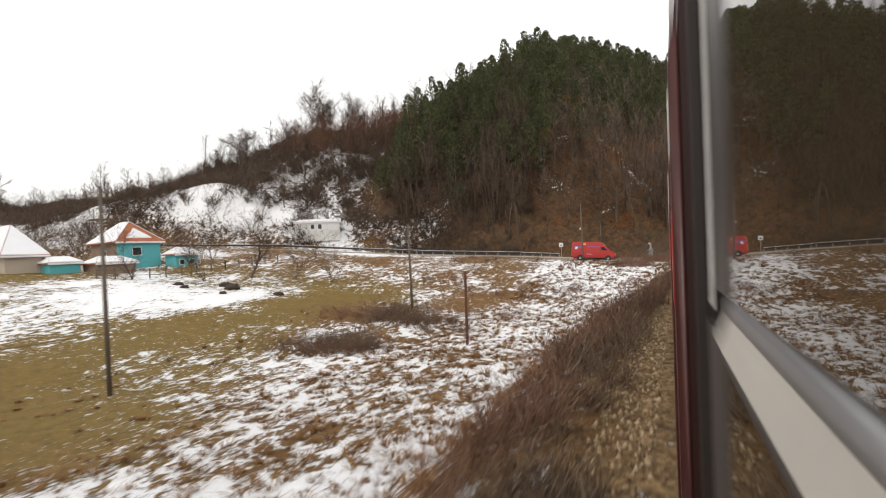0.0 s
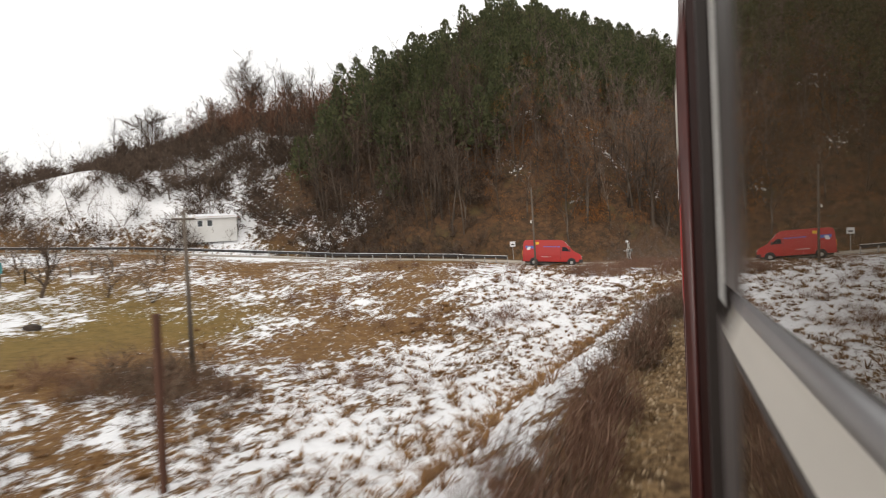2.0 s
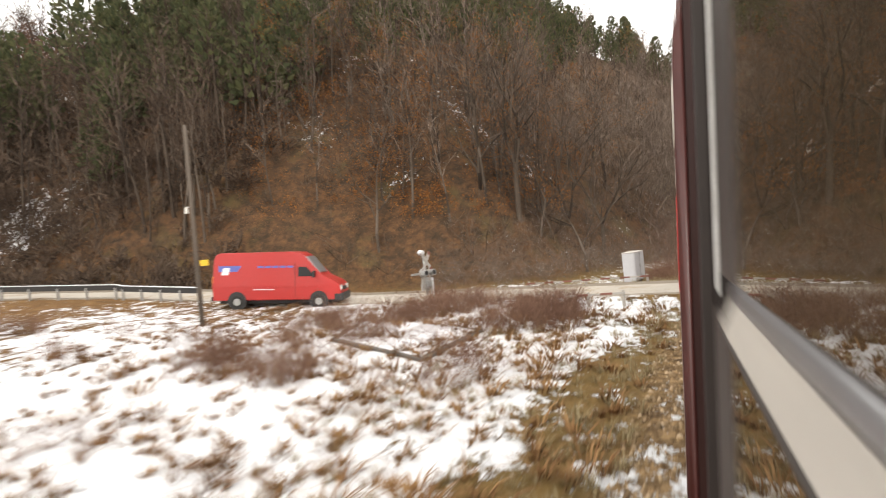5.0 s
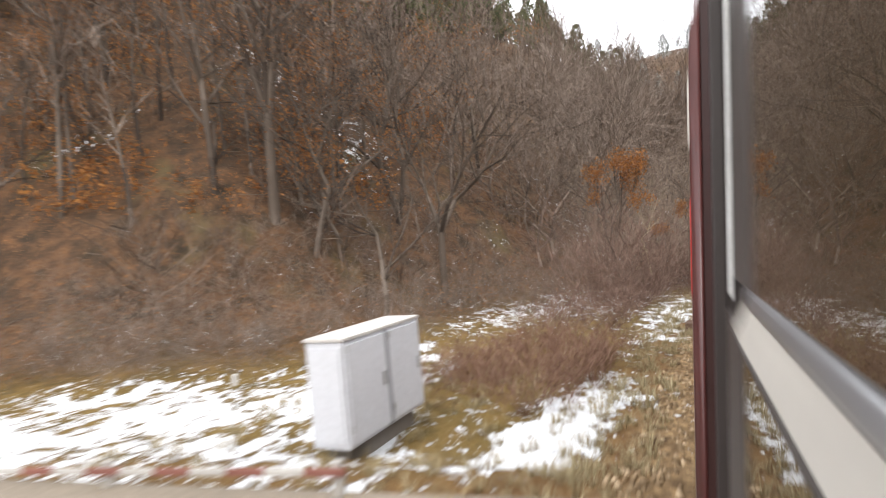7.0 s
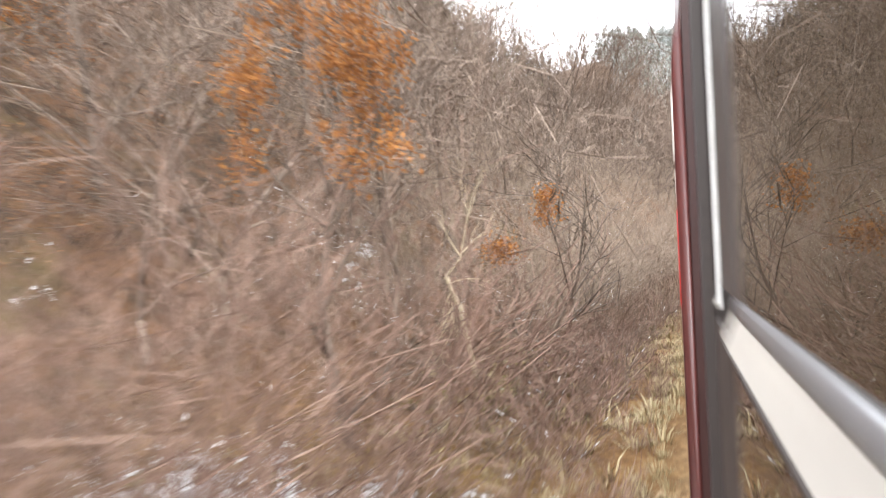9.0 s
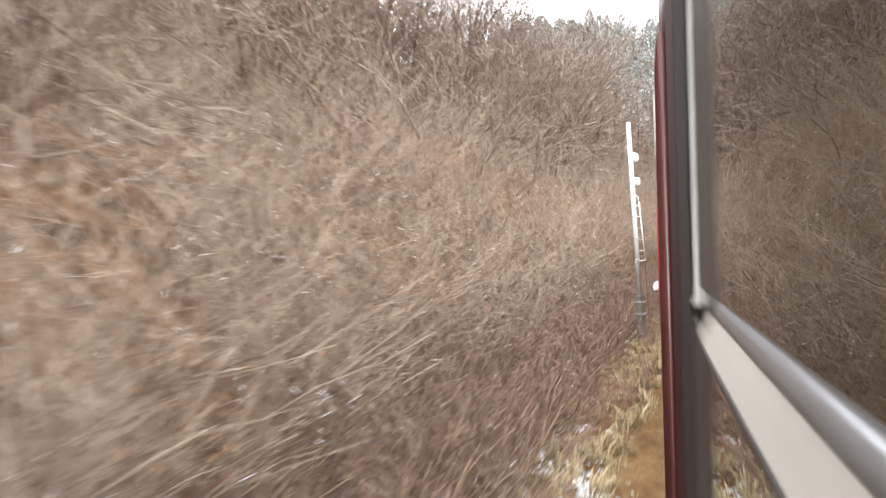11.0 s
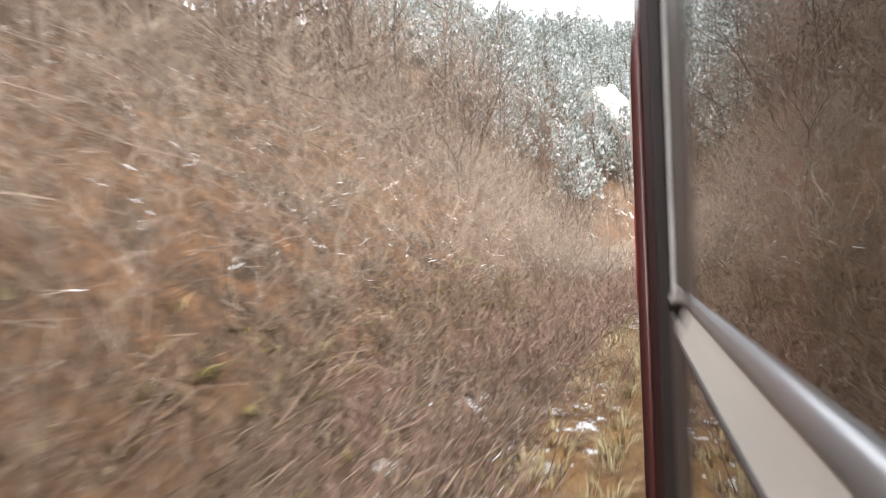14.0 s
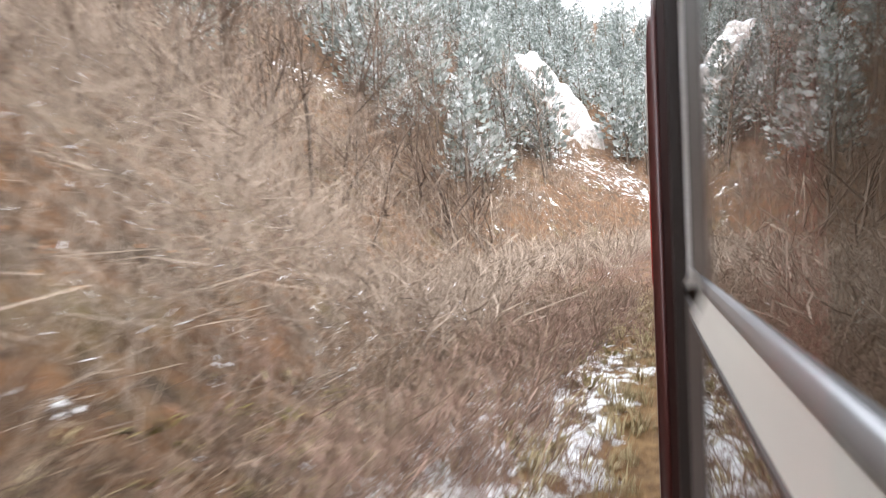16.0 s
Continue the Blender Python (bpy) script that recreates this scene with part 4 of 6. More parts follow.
scatter("faded_sprays", sprays, np.concatenate([sow_along(75, 128, 160, 4.5, 11, 47), sow_along(30, 160, 198, 6, 14, 48)]), [FADED_LEAF], "sprays of faded dead leaves in the brush", "dead leaves", (0.5, 1.2), -0.2, 21)
snags = [shrub(s, h, 3, 1, 2, 0.9, 2, 0.006, 0, 2) for s, h in ((94, 0.8), (95, 0.6), (96, 1.0))]
scatter("bank_snags", snags, sow_along(2200, 112, 202, 1.8, 7.0, 53), [MID_TWIG], "small dead snags and twigs littering the bank", "twigs", (0.5, 1.3), 0.02, 25, trim=1.0)
scatter("bank_scrub", [shrub(s, h, 9, 1, 2, 0.6, 2, 0.006) for s, h in ((221, 0.9), (222, 1.2), (223, 0.7))], sow_along(1250, 122, 204, 1.9, 5.8, 67), [DUN_TWIG], "low dun scrub on the bank", "scrub", (0.6, 1.2), 0.03, 35, trim=1.0)
moss = [tuft(s, 0.16, 16, 0.03, 2.2) for s in (97, 98)]
scatter("bank_moss", moss, sow_along(700, 114, 200, 1.6, 6.0, 54), [MOSS], "olive moss and faded grass on the bank", "moss", (0.6, 1.6), 0.0, 26)
bushes = [shrub(s, h, 6, 2, 2, 0.6, 2, 0.0055) for s, h in ((91, 0.75), (92, 0.95), (93, 0.6))]
scatter("berm_bushes", bushes, np.concatenate([clumps(sow_along(17, -6, 26, 1.25, 2.2, 49), 6, 0.28, 74), clumps(sow_along(26, 26, 62, 1.1, 1.75, 60), 5, 0.25, 75)]), [DUN_TWIG], "dense dark brown bushes along the track bank", "bushes", (0.6, 1.15), 0.03, 22, trim=0.7)
scatter("field_bushes", bushes, BUSHY[:300:2], [DUN_TWIG], "dense brown bushes in the field", "bushes", (0.6, 1.7), 0.05, 39)
skyline = [bare_tree(s, h, 3, 2, 0.012)[0] for s, h in ((55, 10), (56, 12), (57, 9))]
scatter("skyline_trees", skyline, np.concatenate([sow_along(34, 146, 200, 12, 24, 50), sow_along(16, 196, 225, 16, 30, 51)]), [DARK_TWIG], "tall bare trees along the top of the bank", "bare trees", (0.75, 1.15), 0.2, 23)
scatter("far_verge_brush", under, sow_along(950, 192, 275, 5, 36, 52), [TWIG], "grey leafless brush below the far hillside", "brush", (0.6, 1.2), 0.05, 24)
scatter("bank_straw", [tuft(99, 0.3, 16, 0.014, 1.3)], np.concatenate([sow_along(800, 112, 204, 1.6, 6.5, 56), sow_along(1000, 112, 225, 0.55, 1.9, 57)]), [STRAW], "pale dead grass on the bank", "dead grass", (0.5, 1.3), 0.02, 27)
scatter("slope_leaves", sprays, sow(420, -34, 10, 90, 124, lambda x, y, l, s, i, c, r: (i > 1.0) & (i < 24) & (l > 6) & (r < 0.55), 58), [FADED_LEAF], "drifts of dead brown leaves on the slope", "dead leaves", (0.8, 1.6), 0.75, 28)


def pebbles(count, seed):
    """Small angular stones, a few kinds."""
    rng = np.random.default_rng(seed)
    v0 = np.array([(1, 0, 0), (-1, 0, 0), (0, 1, 0), (0, -1, 0), (0, 0, 1), (0, 0, -0.6)], float)
    f0 = np.array([(0, 2, 4), (2, 1, 4), (1, 3, 4), (3, 0, 4), (2, 0, 5), (1, 2, 5), (3, 1, 5), (0, 3, 5)])
    return [proto([((v0 * rng.uniform(0.7, 1.2, (6, 1)) * rng.uniform(0.6, 1.1, 3)) * 0.045, f0, 0)]) for _ in range(count)]


STONE = leafy("tan_stones", [(0.15, (0.09, 0.06, 0.035)), (0.5, (0.26, 0.18, 0.105)), (0.8, (0.5, 0.38, 0.25))], 0.85)
scatter("track_stones", pebbles(6, 5), np.concatenate([sow_along(5200, -4, 62, 0.35, 1.35, 77), sow_along(1800, 62, 112, 0.35, 1.1, 78)]), [STONE], "tan ballast stones beside the track", "ballast stones", (0.5, 1.7), 0.0, 38)


# ---- the road and what stands by it ----
def ribbon(name, line, levels, width, thick, mat):
    bm = bmesh.new()
    rows = []
    pts = [Vector((x, y, z)) for (x, y), z in zip(line, levels)]
    fine = []
    for a, b in zip(pts[:-1], pts[1:]):
        n = max(1, int((b - a).length / 1.5))
        fine += [a.lerp(b, k / n) for k in range(n)]
    fine.append(pts[-1])
    for i, p in enumerate(fine):
        d = (fine[min(i + 1, len(fine) - 1)] - fine[max(i - 1, 0)]).normalized()
        side = Vector((-d.y, d.x, 0)).normalized() * width / 2
        rows.append([bm.verts.new(q) for q in (p - side - Vector((0, 0, thick)), p - side, p + side * 0.3 + Vector((0, 0, 0.03)), p + side, p + side - Vector((0, 0, thick)))])
    for a, b in zip(rows[:-1], rows[1:]):
        for k in range(4):
            bm.faces.new((a[k], a[k + 1], b[k + 1], b[k]))
    bmesh.ops.recalc_face_normals(bm, faces=bm.faces[:])
    return part(name, bm, mat)


def road_surface(nt, p):
    """Pale dusty tarmac with worn wheel bands, mud and thin slush."""
    dust = blend(nt, 0.5, ramp(nt, noise_of(nt, 0.6, 5, 0.7), [(0.35, (0.33, 0.295, 0.25)), (0.65, (0.46, 0.425, 0.37))]), ramp(nt, noise_of(nt, 9.0, 6, 0.7), [(0.3, (0.29, 0.26, 0.22)), (0.7, (0.48, 0.44, 0.385))]))
    mud = arith(nt, "MULTIPLY", arith(nt, "SUBTRACT", arith(nt, "ADD", arith(nt, "MULTIPLY", noise_of(nt, 0.35, 5, 0.75), 0.7), arith(nt, "MULTIPLY", noise_of(nt, 3.5, 5, 0.7), 0.3)), 0.53), 12.0, True)
    nt.links.new(blend(nt, arith(nt, "MULTIPLY", mud, 0.75), dust, (0.26, 0.19, 0.12)), p.inputs["Base Color"])
    p.inputs["Roughness"].default_value = 0.9
    bump(nt, p, noise_of(nt, 14.0, 6), 0.5, 0.02)


ROAD = material("pale_dusty_road", road_surface)
tagged(ribbon("road", ROAD_LINE[1:], np.array(ROAD_Z[1:]) + 0.02, 5.0, 0.4, ROAD), "pale dusty road over the level crossing", "road", kind="structure")

DIRT_LANE = plain("grey_brown_dirt", (0.2, 0.165, 0.125), 0.92, 0, 0.3, 1.2, 0.01)
LANE = [(x + 0.15, y + 1.85) for x, y in ROAD_LINE[1:6]]
tagged(ribbon("road_dirt_lane", LANE, np.array(ROAD_Z[1:6]) + 0.035, 1.5, 0.03, DIRT_LANE), "grey-brown dirty lane along the road edge", "road", kind="structure")
VAN_RED = plain("red_van_paint", (0.42, 0.03, 0.028), 0.28, 0, 0.14, 2.0)
VAN_GLASS = plain("dark_van_glass", (0.03, 0.035, 0.04), 0.06, 0, 0.1, 2.0)
# pale metal in place of glass: the bright sky reflection is put into its colour
WINDSCREEN = plain("sky_lit_windscreen", (0.6, 0.62, 0.65), 0.3, 0.8, 0.3, 3.0)
TYRE = plain("black_rubber", (0.022, 0.021, 0.02), 0.85, 0, 0.3, 10.0)
STEEL = plain("dull_steel", (0.42, 0.42, 0.41), 0.45, 0.7, 0.25, 8.0)
BLACK = plain("black_plastic", (0.025, 0.025, 0.026), 0.6, 0, 0.2, 8.0)
LAMP = plain("headlight_glass", (0.75, 0.75, 0.72), 0.12, 0, 0.1, 8.0)
WHITE = plain("white_paint", (0.74, 0.75, 0.77), 0.5, 0, 0.1, 4.0)
BLUE = plain("blue_print", (0.10, 0.13, 0.42), 0.4, 0, 0.1, 5.0)
AMBER = plain("amber_plastic", (0.7, 0.22, 0.02), 0.3, 0, 0.1, 5.0)


def delivery_van():
    van = thing("delivery_van", pose(-10.35, 83.6, -2.42, 0, 4.5, 12), "red high-roof delivery van with a long bonnet waiting on the road", "van")
    outline = [(-3.12, 0.42), (-3.15, 1.1), (-3.1, 2.35), (-3.0, 2.62), (-2.75, 2.72), (0.5, 2.76), (0.95, 2.74), (1.25, 2.62), (1.72, 2.1), (2.15, 1.58), (2.85, 1.3), (3.02, 1.14), (3.1, 0.8), (3.08, 0.42)]
    bm = bmesh.new()
    # the side walls lean in towards the roof
    rows = []
    for y, lift in ((-0.97, 0), (0.97, 0)):
        row = []
        for x, z in outline:
            lean = 0.11 * max(0, (z - 1.1) / 1.65)
            row.append(bm.verts.new((x, y * (1 - lean), z)))
        rows.append(row)
    n = len(outline)
    for i in range(n):
        bm.faces.new((rows[0][i], rows[1][i], rows[1][(i + 1) % n], rows[0][(i + 1) % n]))
    bm.faces.new(rows[0]), bm.faces.new(rows[1][::-1])
    bmesh.ops.bevel(bm, geom=bm.edges[:], offset=0.05, segments=3, affect="EDGES", profile=0.6)
    bmesh.ops.recalc_face_normals(bm, faces=bm.faces[:])
    body = part("body", bm, VAN_RED, van)
    for side in (-1, 1):
        def at(y):
            return (y, y + 0.012) if side > 0 else (-y - 0.012, -y)
        part("side_window", prism([(1.02, 1.55), (1.02, 2.02), (1.42, 2.02), (1.78, 1.62), (1.78, 1.55)], *at(0.935), None, 0.006), VAN_GLASS, van, "dark cab side window")
        part("side_stripe", boxed(-1.3, 2.2, *at(0.965), 1.02, 1.06), VAN_RED, van)
        part("light_strip", boxed(-1.15, -0.15, *at(0.968), 0.92, 0.955), WHITE, van, "pale reflective strip")
        for k in range(5):
            part("print_bar", boxed(-0.95 + 0.36 * k, -0.66 + 0.36 * k, *at(0.905), 1.98, 2.08), BLUE, body, "blue printed word bar")
        part("emblem", prism([(-2.85, 1.45), (-2.85, 2.1), (-1.75, 2.1), (-2.15, 1.45)], *at(0.912), None, 0), BLUE, van, "blue and white printed emblem")
        part("emblem_field", prism([(-2.75, 1.6), (-2.62, 2.0), (-2.3, 2.0), (-2.4, 1.6)], *at(0.922), None, 0), WHITE, van, "white shape in the emblem")
        part("mirror", boxed(1.75, 1.86, *((0.97, 1.2) if side > 0 else (-1.2, -0.97)), 1.5, 1.82, 0.03), BLACK, van)
        part("door_seam", boxed(0.86, 0.88, *at(0.962), 0.55, 2.2), BLACK, van)
        part("headlight", boxed(2.86, 3.1, *((0.55, 0.9) if side > 0 else (-0.9, -0.55)), 0.86, 1.1, 0.03), LAMP, van, "clear headlight")
        for x in (-1.95, 2.02):
            arch = bmesh.new()
            bmesh.ops.create_cone(arch, cap_ends=True, segments=28, radius1=0.45, radius2=0.45, depth=0.2, matrix=pose(x, side * 0.885, 0.40, 90, 0, 0))
            part("wheel_arch", arch, BLACK, van)
            w = bmesh.new()
            bmesh.ops.create_cone(w, cap_ends=True, segments=28, radius1=0.345, radius2=0.345, depth=0.22, matrix=pose(x, side * 0.895, 0.345, 90, 0, 0))
            bmesh.ops.bevel(w, geom=[e for e in w.edges if len(e.link_faces) == 2 and e.calc_face_angle(0) > 1], offset=0.04, segments=2, affect="EDGES")
            wheel = part("wheel", w, TYRE, van)
            hub = bmesh.new()
            bmesh.ops.create_cone(hub, cap_ends=True, segments=20, radius1=0.2, radius2=0.17, depth=0.24, matrix=pose(x, side * 0.9, 0.345, 90, 0, 0))
            part("rim", hub, STEEL, wheel, "pale steel rim")
    part("windscreen", prism([(1.345, 2.5), (1.385, 2.53), (2.06, 1.74), (2.02, 1.70)], -0.78, 0.78, None, 0.004), WINDSCREEN, van, "raked windscreen reflecting the sky")
    part("grille", boxed(3.02, 3.1, -0.5, 0.5, 0.84, 1.02, 0.02), BLACK, van)
    part("front_bumper", boxed(2.75, 3.2, -0.98, 0.98, 0.36, 0.72, 0.06), BLACK, van)
    part("rear_bumper", boxed(-3.24, -3.05, -0.95, 0.95, 0.4, 0.62, 0.04), BLACK, van)
    part("rear_lamp", boxed(-3.17, -3.1, -0.93, -0.8, 0.95, 1.6, 0.01), AMBER, van)
    part("chassis", boxed(-2.9, 2.9, -0.7, 0.7, 0.25, 0.45), BLACK, van)


delivery_van()


CABINET_PAINT = plain("greyish_white_cabinet_paint", (0.5, 0.505, 0.53), 0.55, 0, 0.16, 2.5)


def cabinet():
    m = pose(7.05, 88.4, level(7.1, 88.9) + 0.08, 0, 0, 72)
    c = thing("signal_cabinet", m, "white steel signal cabinet with two doors beside the track", "signal cabinet")
    part("plinth", boxed(0.16, 2.09, 0.14, 0.5, -0.25, 0.18), plain("grey_concrete", (0.16, 0.14, 0.12), 0.9, 0, 0.25, 5.0, 0.004), c, "grey concrete plinth")
    part("body", boxed(0, 2.25, 0, 0.62, 0.18, 1.66, 0.015), CABINET_PAINT, c)
    part("top", boxed(-0.025, 2.275, -0.025, 0.645, 1.661, 1.71, 0.012), plain("weathered_top", (0.5, 0.47, 0.44), 0.7, 0, 0.3, 4.0), c, "weathered overhanging top")
    for k, (a, b) in enumerate(((0.05, 1.07), (1.19, 2.20))):
        d = part("door", boxed(a, b, -0.035, -0.004, 0.24, 1.61, 0.008), CABINET_PAINT, c)
        part("handle", boxed(b - 0.13, b - 0.09, -0.075, -0.035, 0.85, 1.05, 0.008), STEEL, d, "dull steel handle")
        for z in (0.4, 1.5):
            part("hinge", boxed(a - 0.01, a + 0.02, -0.05, -0.03, z, z + 0.1, 0.004), STEEL, d)
    # the shadow in the gap between the doors is painted as a grey strip
    part("centre_gap", boxed(1.075, 1.185, -0.012, -0.002, 0.2, 1.64), plain("shadow_grey", (0.22, 0.22, 0.23), 0.7), c, "strip in painted shadow grey between the doors")
    part("end_panel", boxed(-0.022, -0.003, 0.05, 0.57, 0.26, 1.58, 0.006), CABINET_PAINT, c)


cabinet()

CONCRETE = plain("old_concrete", (0.36, 0.34, 0.31), 0.92, 0, 0.3, 3.0, 0.01)
WOOD_POLE = plain("weathered_pole_wood", (0.12, 0.096, 0.076), 0.9, 0, 0.35, 3.0, 0.006)
RUST = plain("rusty_steel", (0.12, 0.055, 0.035), 0.85, 0.2, 0.4, 8.0, 0.003)
PORCELAIN = plain("porcelain", (0.7, 0.68, 0.64), 0.25, 0, 0.1, 8.0)
YELLOW = plain("yellow_paint", (0.72, 0.46, 0.03), 0.5, 0, 0.12, 5.0)
OLD_WHITE = plain("dirty_white_paint", (0.42, 0.4, 0.37), 0.7, 0, 0.3, 8.0)
RAIL_RED = plain("faded_red_paint", (0.2, 0.075, 0.055), 0.6, 0, 0.3, 8.0)


def utility_pole(x, y, height, label, arms, mat=WOOD_POLE, r=0.13, turn=60):
    z = level(x, y)
    p = thing("utility_pole", pose(x, y, z, 0, 0, turn), label, "utility pole", "poles in the field")
    part("pole", rodded((0, 0, -0.3), (0.03, 0, height), r, r * 0.65, 10), mat, p, "", True)
    for h in arms:
        arm = part("crossarm", boxed(-0.55, 0.55, -0.05, 0.05, h - 0.05, h + 0.05, 0.01), mat, p)
        for k in (-0.48, -0.2, 0.2, 0.48):
            part("insulator", rodded((k, 0, h + 0.05), (k, 0, h + 0.22), 0.04, 0.03, 8), PORCELAIN, arm)
    return p


utility_pole(-26.4, 19.1, 10.6, "weathered wooden utility pole with two crossarms in the meadow", (10.0, 8.9), turn=35)
utility_pole(-21.5, 44.4, 8.3, "grey wooden utility pole in brown weeds", (7.9,), turn=50)
utility_pole(-11.0, 78.2, 8.2, "tall grey pole with a yellow plate beside the road", (), turn=20, r=0.11)
plate = bpy.data.objects["utility_pole.002"]
part("yellow_plate", boxed(0.13, 0.46, -0.03, 0.02, 2.42, 2.66, 0.01), YELLOW, plate, "yellow metal plate")
part("lamp", rodded((-0.2, 0, 4.6), (-0.2, 0, 4.85), 0.08, 0.05, 10), PORCELAIN, plate, "small white lamp")
part("lamp_arm", boxed(-0.2, 0.0, -0.02, 0.02, 4.84, 4.88), STEEL, plate)

post = thing("rusty_post", pose(-12.9, 34.9, level(-12.9, 34.9), 0, 1.5, 0), "rusty steel rail standing as a post", "post")
part("web", boxed(-0.02, 0.02, -0.06, 0.06, -0.3, 5.0), RUST, post)
part("head", boxed(-0.05, 0.05, 0.055, 0.1, -0.3, 5.0, 0.01), RUST, post)
part("foot_flange", boxed(-0.075, 0.075, -0.09, -0.058, -0.3, 5.0, 0.005), RUST, post)


def stay_wire(a, b):
    t = thing("stay_wire", Matrix(), "thin dark wire from the utility pole", "wire")
    bm = bmesh.new()
    a, b = Vector(a), Vector(b)
    pts = [a.lerp(b, k / 12) - Vector((0, 0, 0.5 * math.sin(math.pi * k / 12))) for k in range(13)]
    for p, q in zip(pts[:-1], pts[1:]):
        rod(bm, p, q, 0.012, None, 5)
    part("wire", bm, BLACK, t)


stay_wire((-26.4, 19.1, -3.1), (-44.0, 3.0, -3.4))


def road_sign(x, y, z, h, turn, label):
    s = thing("road_sign", pose(x, y, z, 0, 0, turn), label, "road sign")
    part("pole", rodded((0, 0, -0.2), (0, 0, h), 0.035, None, 10), STEEL, s)
    part("board", boxed(-0.32, 0.32, -0.045, -0.036, h - 0.6, h + 0.02, 0.003), WHITE, s, "white square board")
    part("mark_bar", boxed(-0.2, 0.2, -0.05, -0.0455, h - 0.42, h - 0.28), BLACK, s, "dark bar on the board")


road_sign(-15.9, 89.0, level(-15.9, 89.0), 2.38, 20, "small white square road sign on a steel pole")


def disc(x, y, z, r, deep, r2=None, sides=20):
    """A short drum that faces along y."""
    bm = bmesh.new()
    bmesh.ops.create_cone(bm, cap_ends=True, segments=sides, radius1=r, radius2=r if r2 is None else r2, depth=deep, matrix=pose(x, y, z, 90, 0, 0))
    return bm


def crossing_signal(x, y, turn):
    z = level(x, y)
    s = thing("crossing_signal", pose(x, y, z, 0, 0, turn), "level crossing signal with crossed boards and grey lamps", "crossing signal")
    part("post", rodded((0.42, 0, -0.2), (0.42, 0, 1.2), 0.06, None, 12), WHITE, s, "short white post", True)
    part("mast", rodded((0.08, 0, 0.5), (0.0, 0, 2.35), 0.05, None, 12), STEEL, s, "", True)
    part("top_lamp", disc(-0.17, -0.06, 2.32, 0.11, 0.2, 0.09), WHITE, s, "white lamp on top")
    for a, lift in ((52, 0.0), (-58, -0.06)):
        place = pose(0.06, -0.05, 1.95 + lift, 0, a, 0)
        bm = boxed(-0.5, 0.5, -0.03, -0.01, -0.075, 0.075, 0.004)
        bmesh.ops.transform(bm, matrix=place, verts=bm.verts)
        arm = part("cross_arm", bm, OLD_WHITE, s)
        for k in (-0.44, 0.44):
            tip = boxed(k - 0.07, k + 0.07, -0.036, -0.031, -0.073, 0.073)
            bmesh.ops.transform(tip, matrix=place, verts=tip.verts)
            part("red_tip", tip, RAIL_RED, arm)
    part("bracket", boxed(-0.8, 0.48, -0.04, 0.04, 1.38, 1.46, 0.01), STEEL, s, "steel cross bracket")
    for dx in (-0.2, 0.3):
        board = part("lamp_board", disc(dx, -0.06, 1.44, 0.2, 0.03), OLD_WHITE, s, "round pale lamp board")
        part("lamp_hood", disc(dx, -0.18, 1.44, 0.12, 0.22, 0.14), STEEL, board, "dull grey lamp hood")
        part("lens", disc(dx, -0.295, 1.44, 0.1, 0.02), BLACK, board, "dark lens")
    part("backboard", prism([(-0.3, 0.68), (-0.2, 1.25), (0.34, 1.25), (0.38, 0.68)], -0.03, 0.03, None, 0.01), OLD_WHITE, s, "pale weathered lower panel")
    part("junction_box", boxed(-0.05, 0.25, -0.18, -0.031, 0.8, 1.1, 0.02), STEEL, s)


crossing_signal(-2.3, 81.35, 62)


def barrier(a, b, z, h):
    """A low rail of red and white bands on posts."""
    a, b = Vector((*a, z)), Vector((*b, z))
    d = b - a
    t = thing("barrier_rail", Matrix.Translation(a) @ Matrix.Rotation(math.atan2(d.y, d.x), 4, "Z"), "low red and white barrier rail on short posts by the road", "barrier", "barrier rails at the crossing")
    n = max(4, int(d.length / 0.45))
    for k in range(n):
        part("rail_band", boxed(d.length * k / n, d.length * (k + 1) / n - 0.002, -0.025, 0.025, h - 0.04, h + 0.04, 0.008), RAIL_RED if k % 2 == 0 else OLD_WHITE, t)
    for k in (0.02, 0.5, 0.98):
        part("post", boxed(d.length * k - 0.06, d.length * k + 0.06, 0.032, 0.12, -0.3, h + 0.1, 0.015), CONCRETE, t)


barrier((3.0, 80.4), (5.7, 80.3), level(4.3, 80.3), 0.5)
barrier((1.5, 87.4), (7.5, 86.7), level(5, 87.2), 0.33)

stone = thing("marker_stone", pose(2.4, 94.2, level(2.4, 94.2), 0, 4, 20), "small white marker stone in the grass", "marker stone")
part("stone", boxed(-0.08, 0.08, -0.06, 0.06, -0.1, 0.3, 0.03), OLD_WHITE, stone)

DARK_KERB = plain("mossy_dark_concrete", (0.11, 0.1, 0.09), 0.92, 0, 0.35, 4.0, 0.01)
pit = thing("foundation_kerb", Matrix(), "square of old concrete kerbs filled with snow", "foundation")
PIT = [Vector((-3.8, 74.9, 0)), Vector((-4.0, 78.4, 0)), Vector((0.8, 76.0, 0)), Vector((-0.2, 72.4, 0))]
for a, b in zip(PIT, PIT[1:] + PIT[:1]):
    a, b = a.copy(), b.copy()
    a.z, b.z = level(a.x, a.y), level(b.x, b.y)
    d = b - a
    bm = boxed(0, d.length, -0.09, 0.09, -0.4, 0.08, 0.02)
    bmesh.ops.transform(bm, matrix=Matrix.Translation(a) @ d.to_track_quat("X", "Z").to_matrix().to_4x4(), verts=bm.verts)
    part("kerb", bm, DARK_KERB, pit)
bm = bmesh.new()
inner = [p.lerp(sum(PIT, Vector()) / 4, 0.06) for p in PIT]
grid = [[None] * 9 for _ in range(9)]
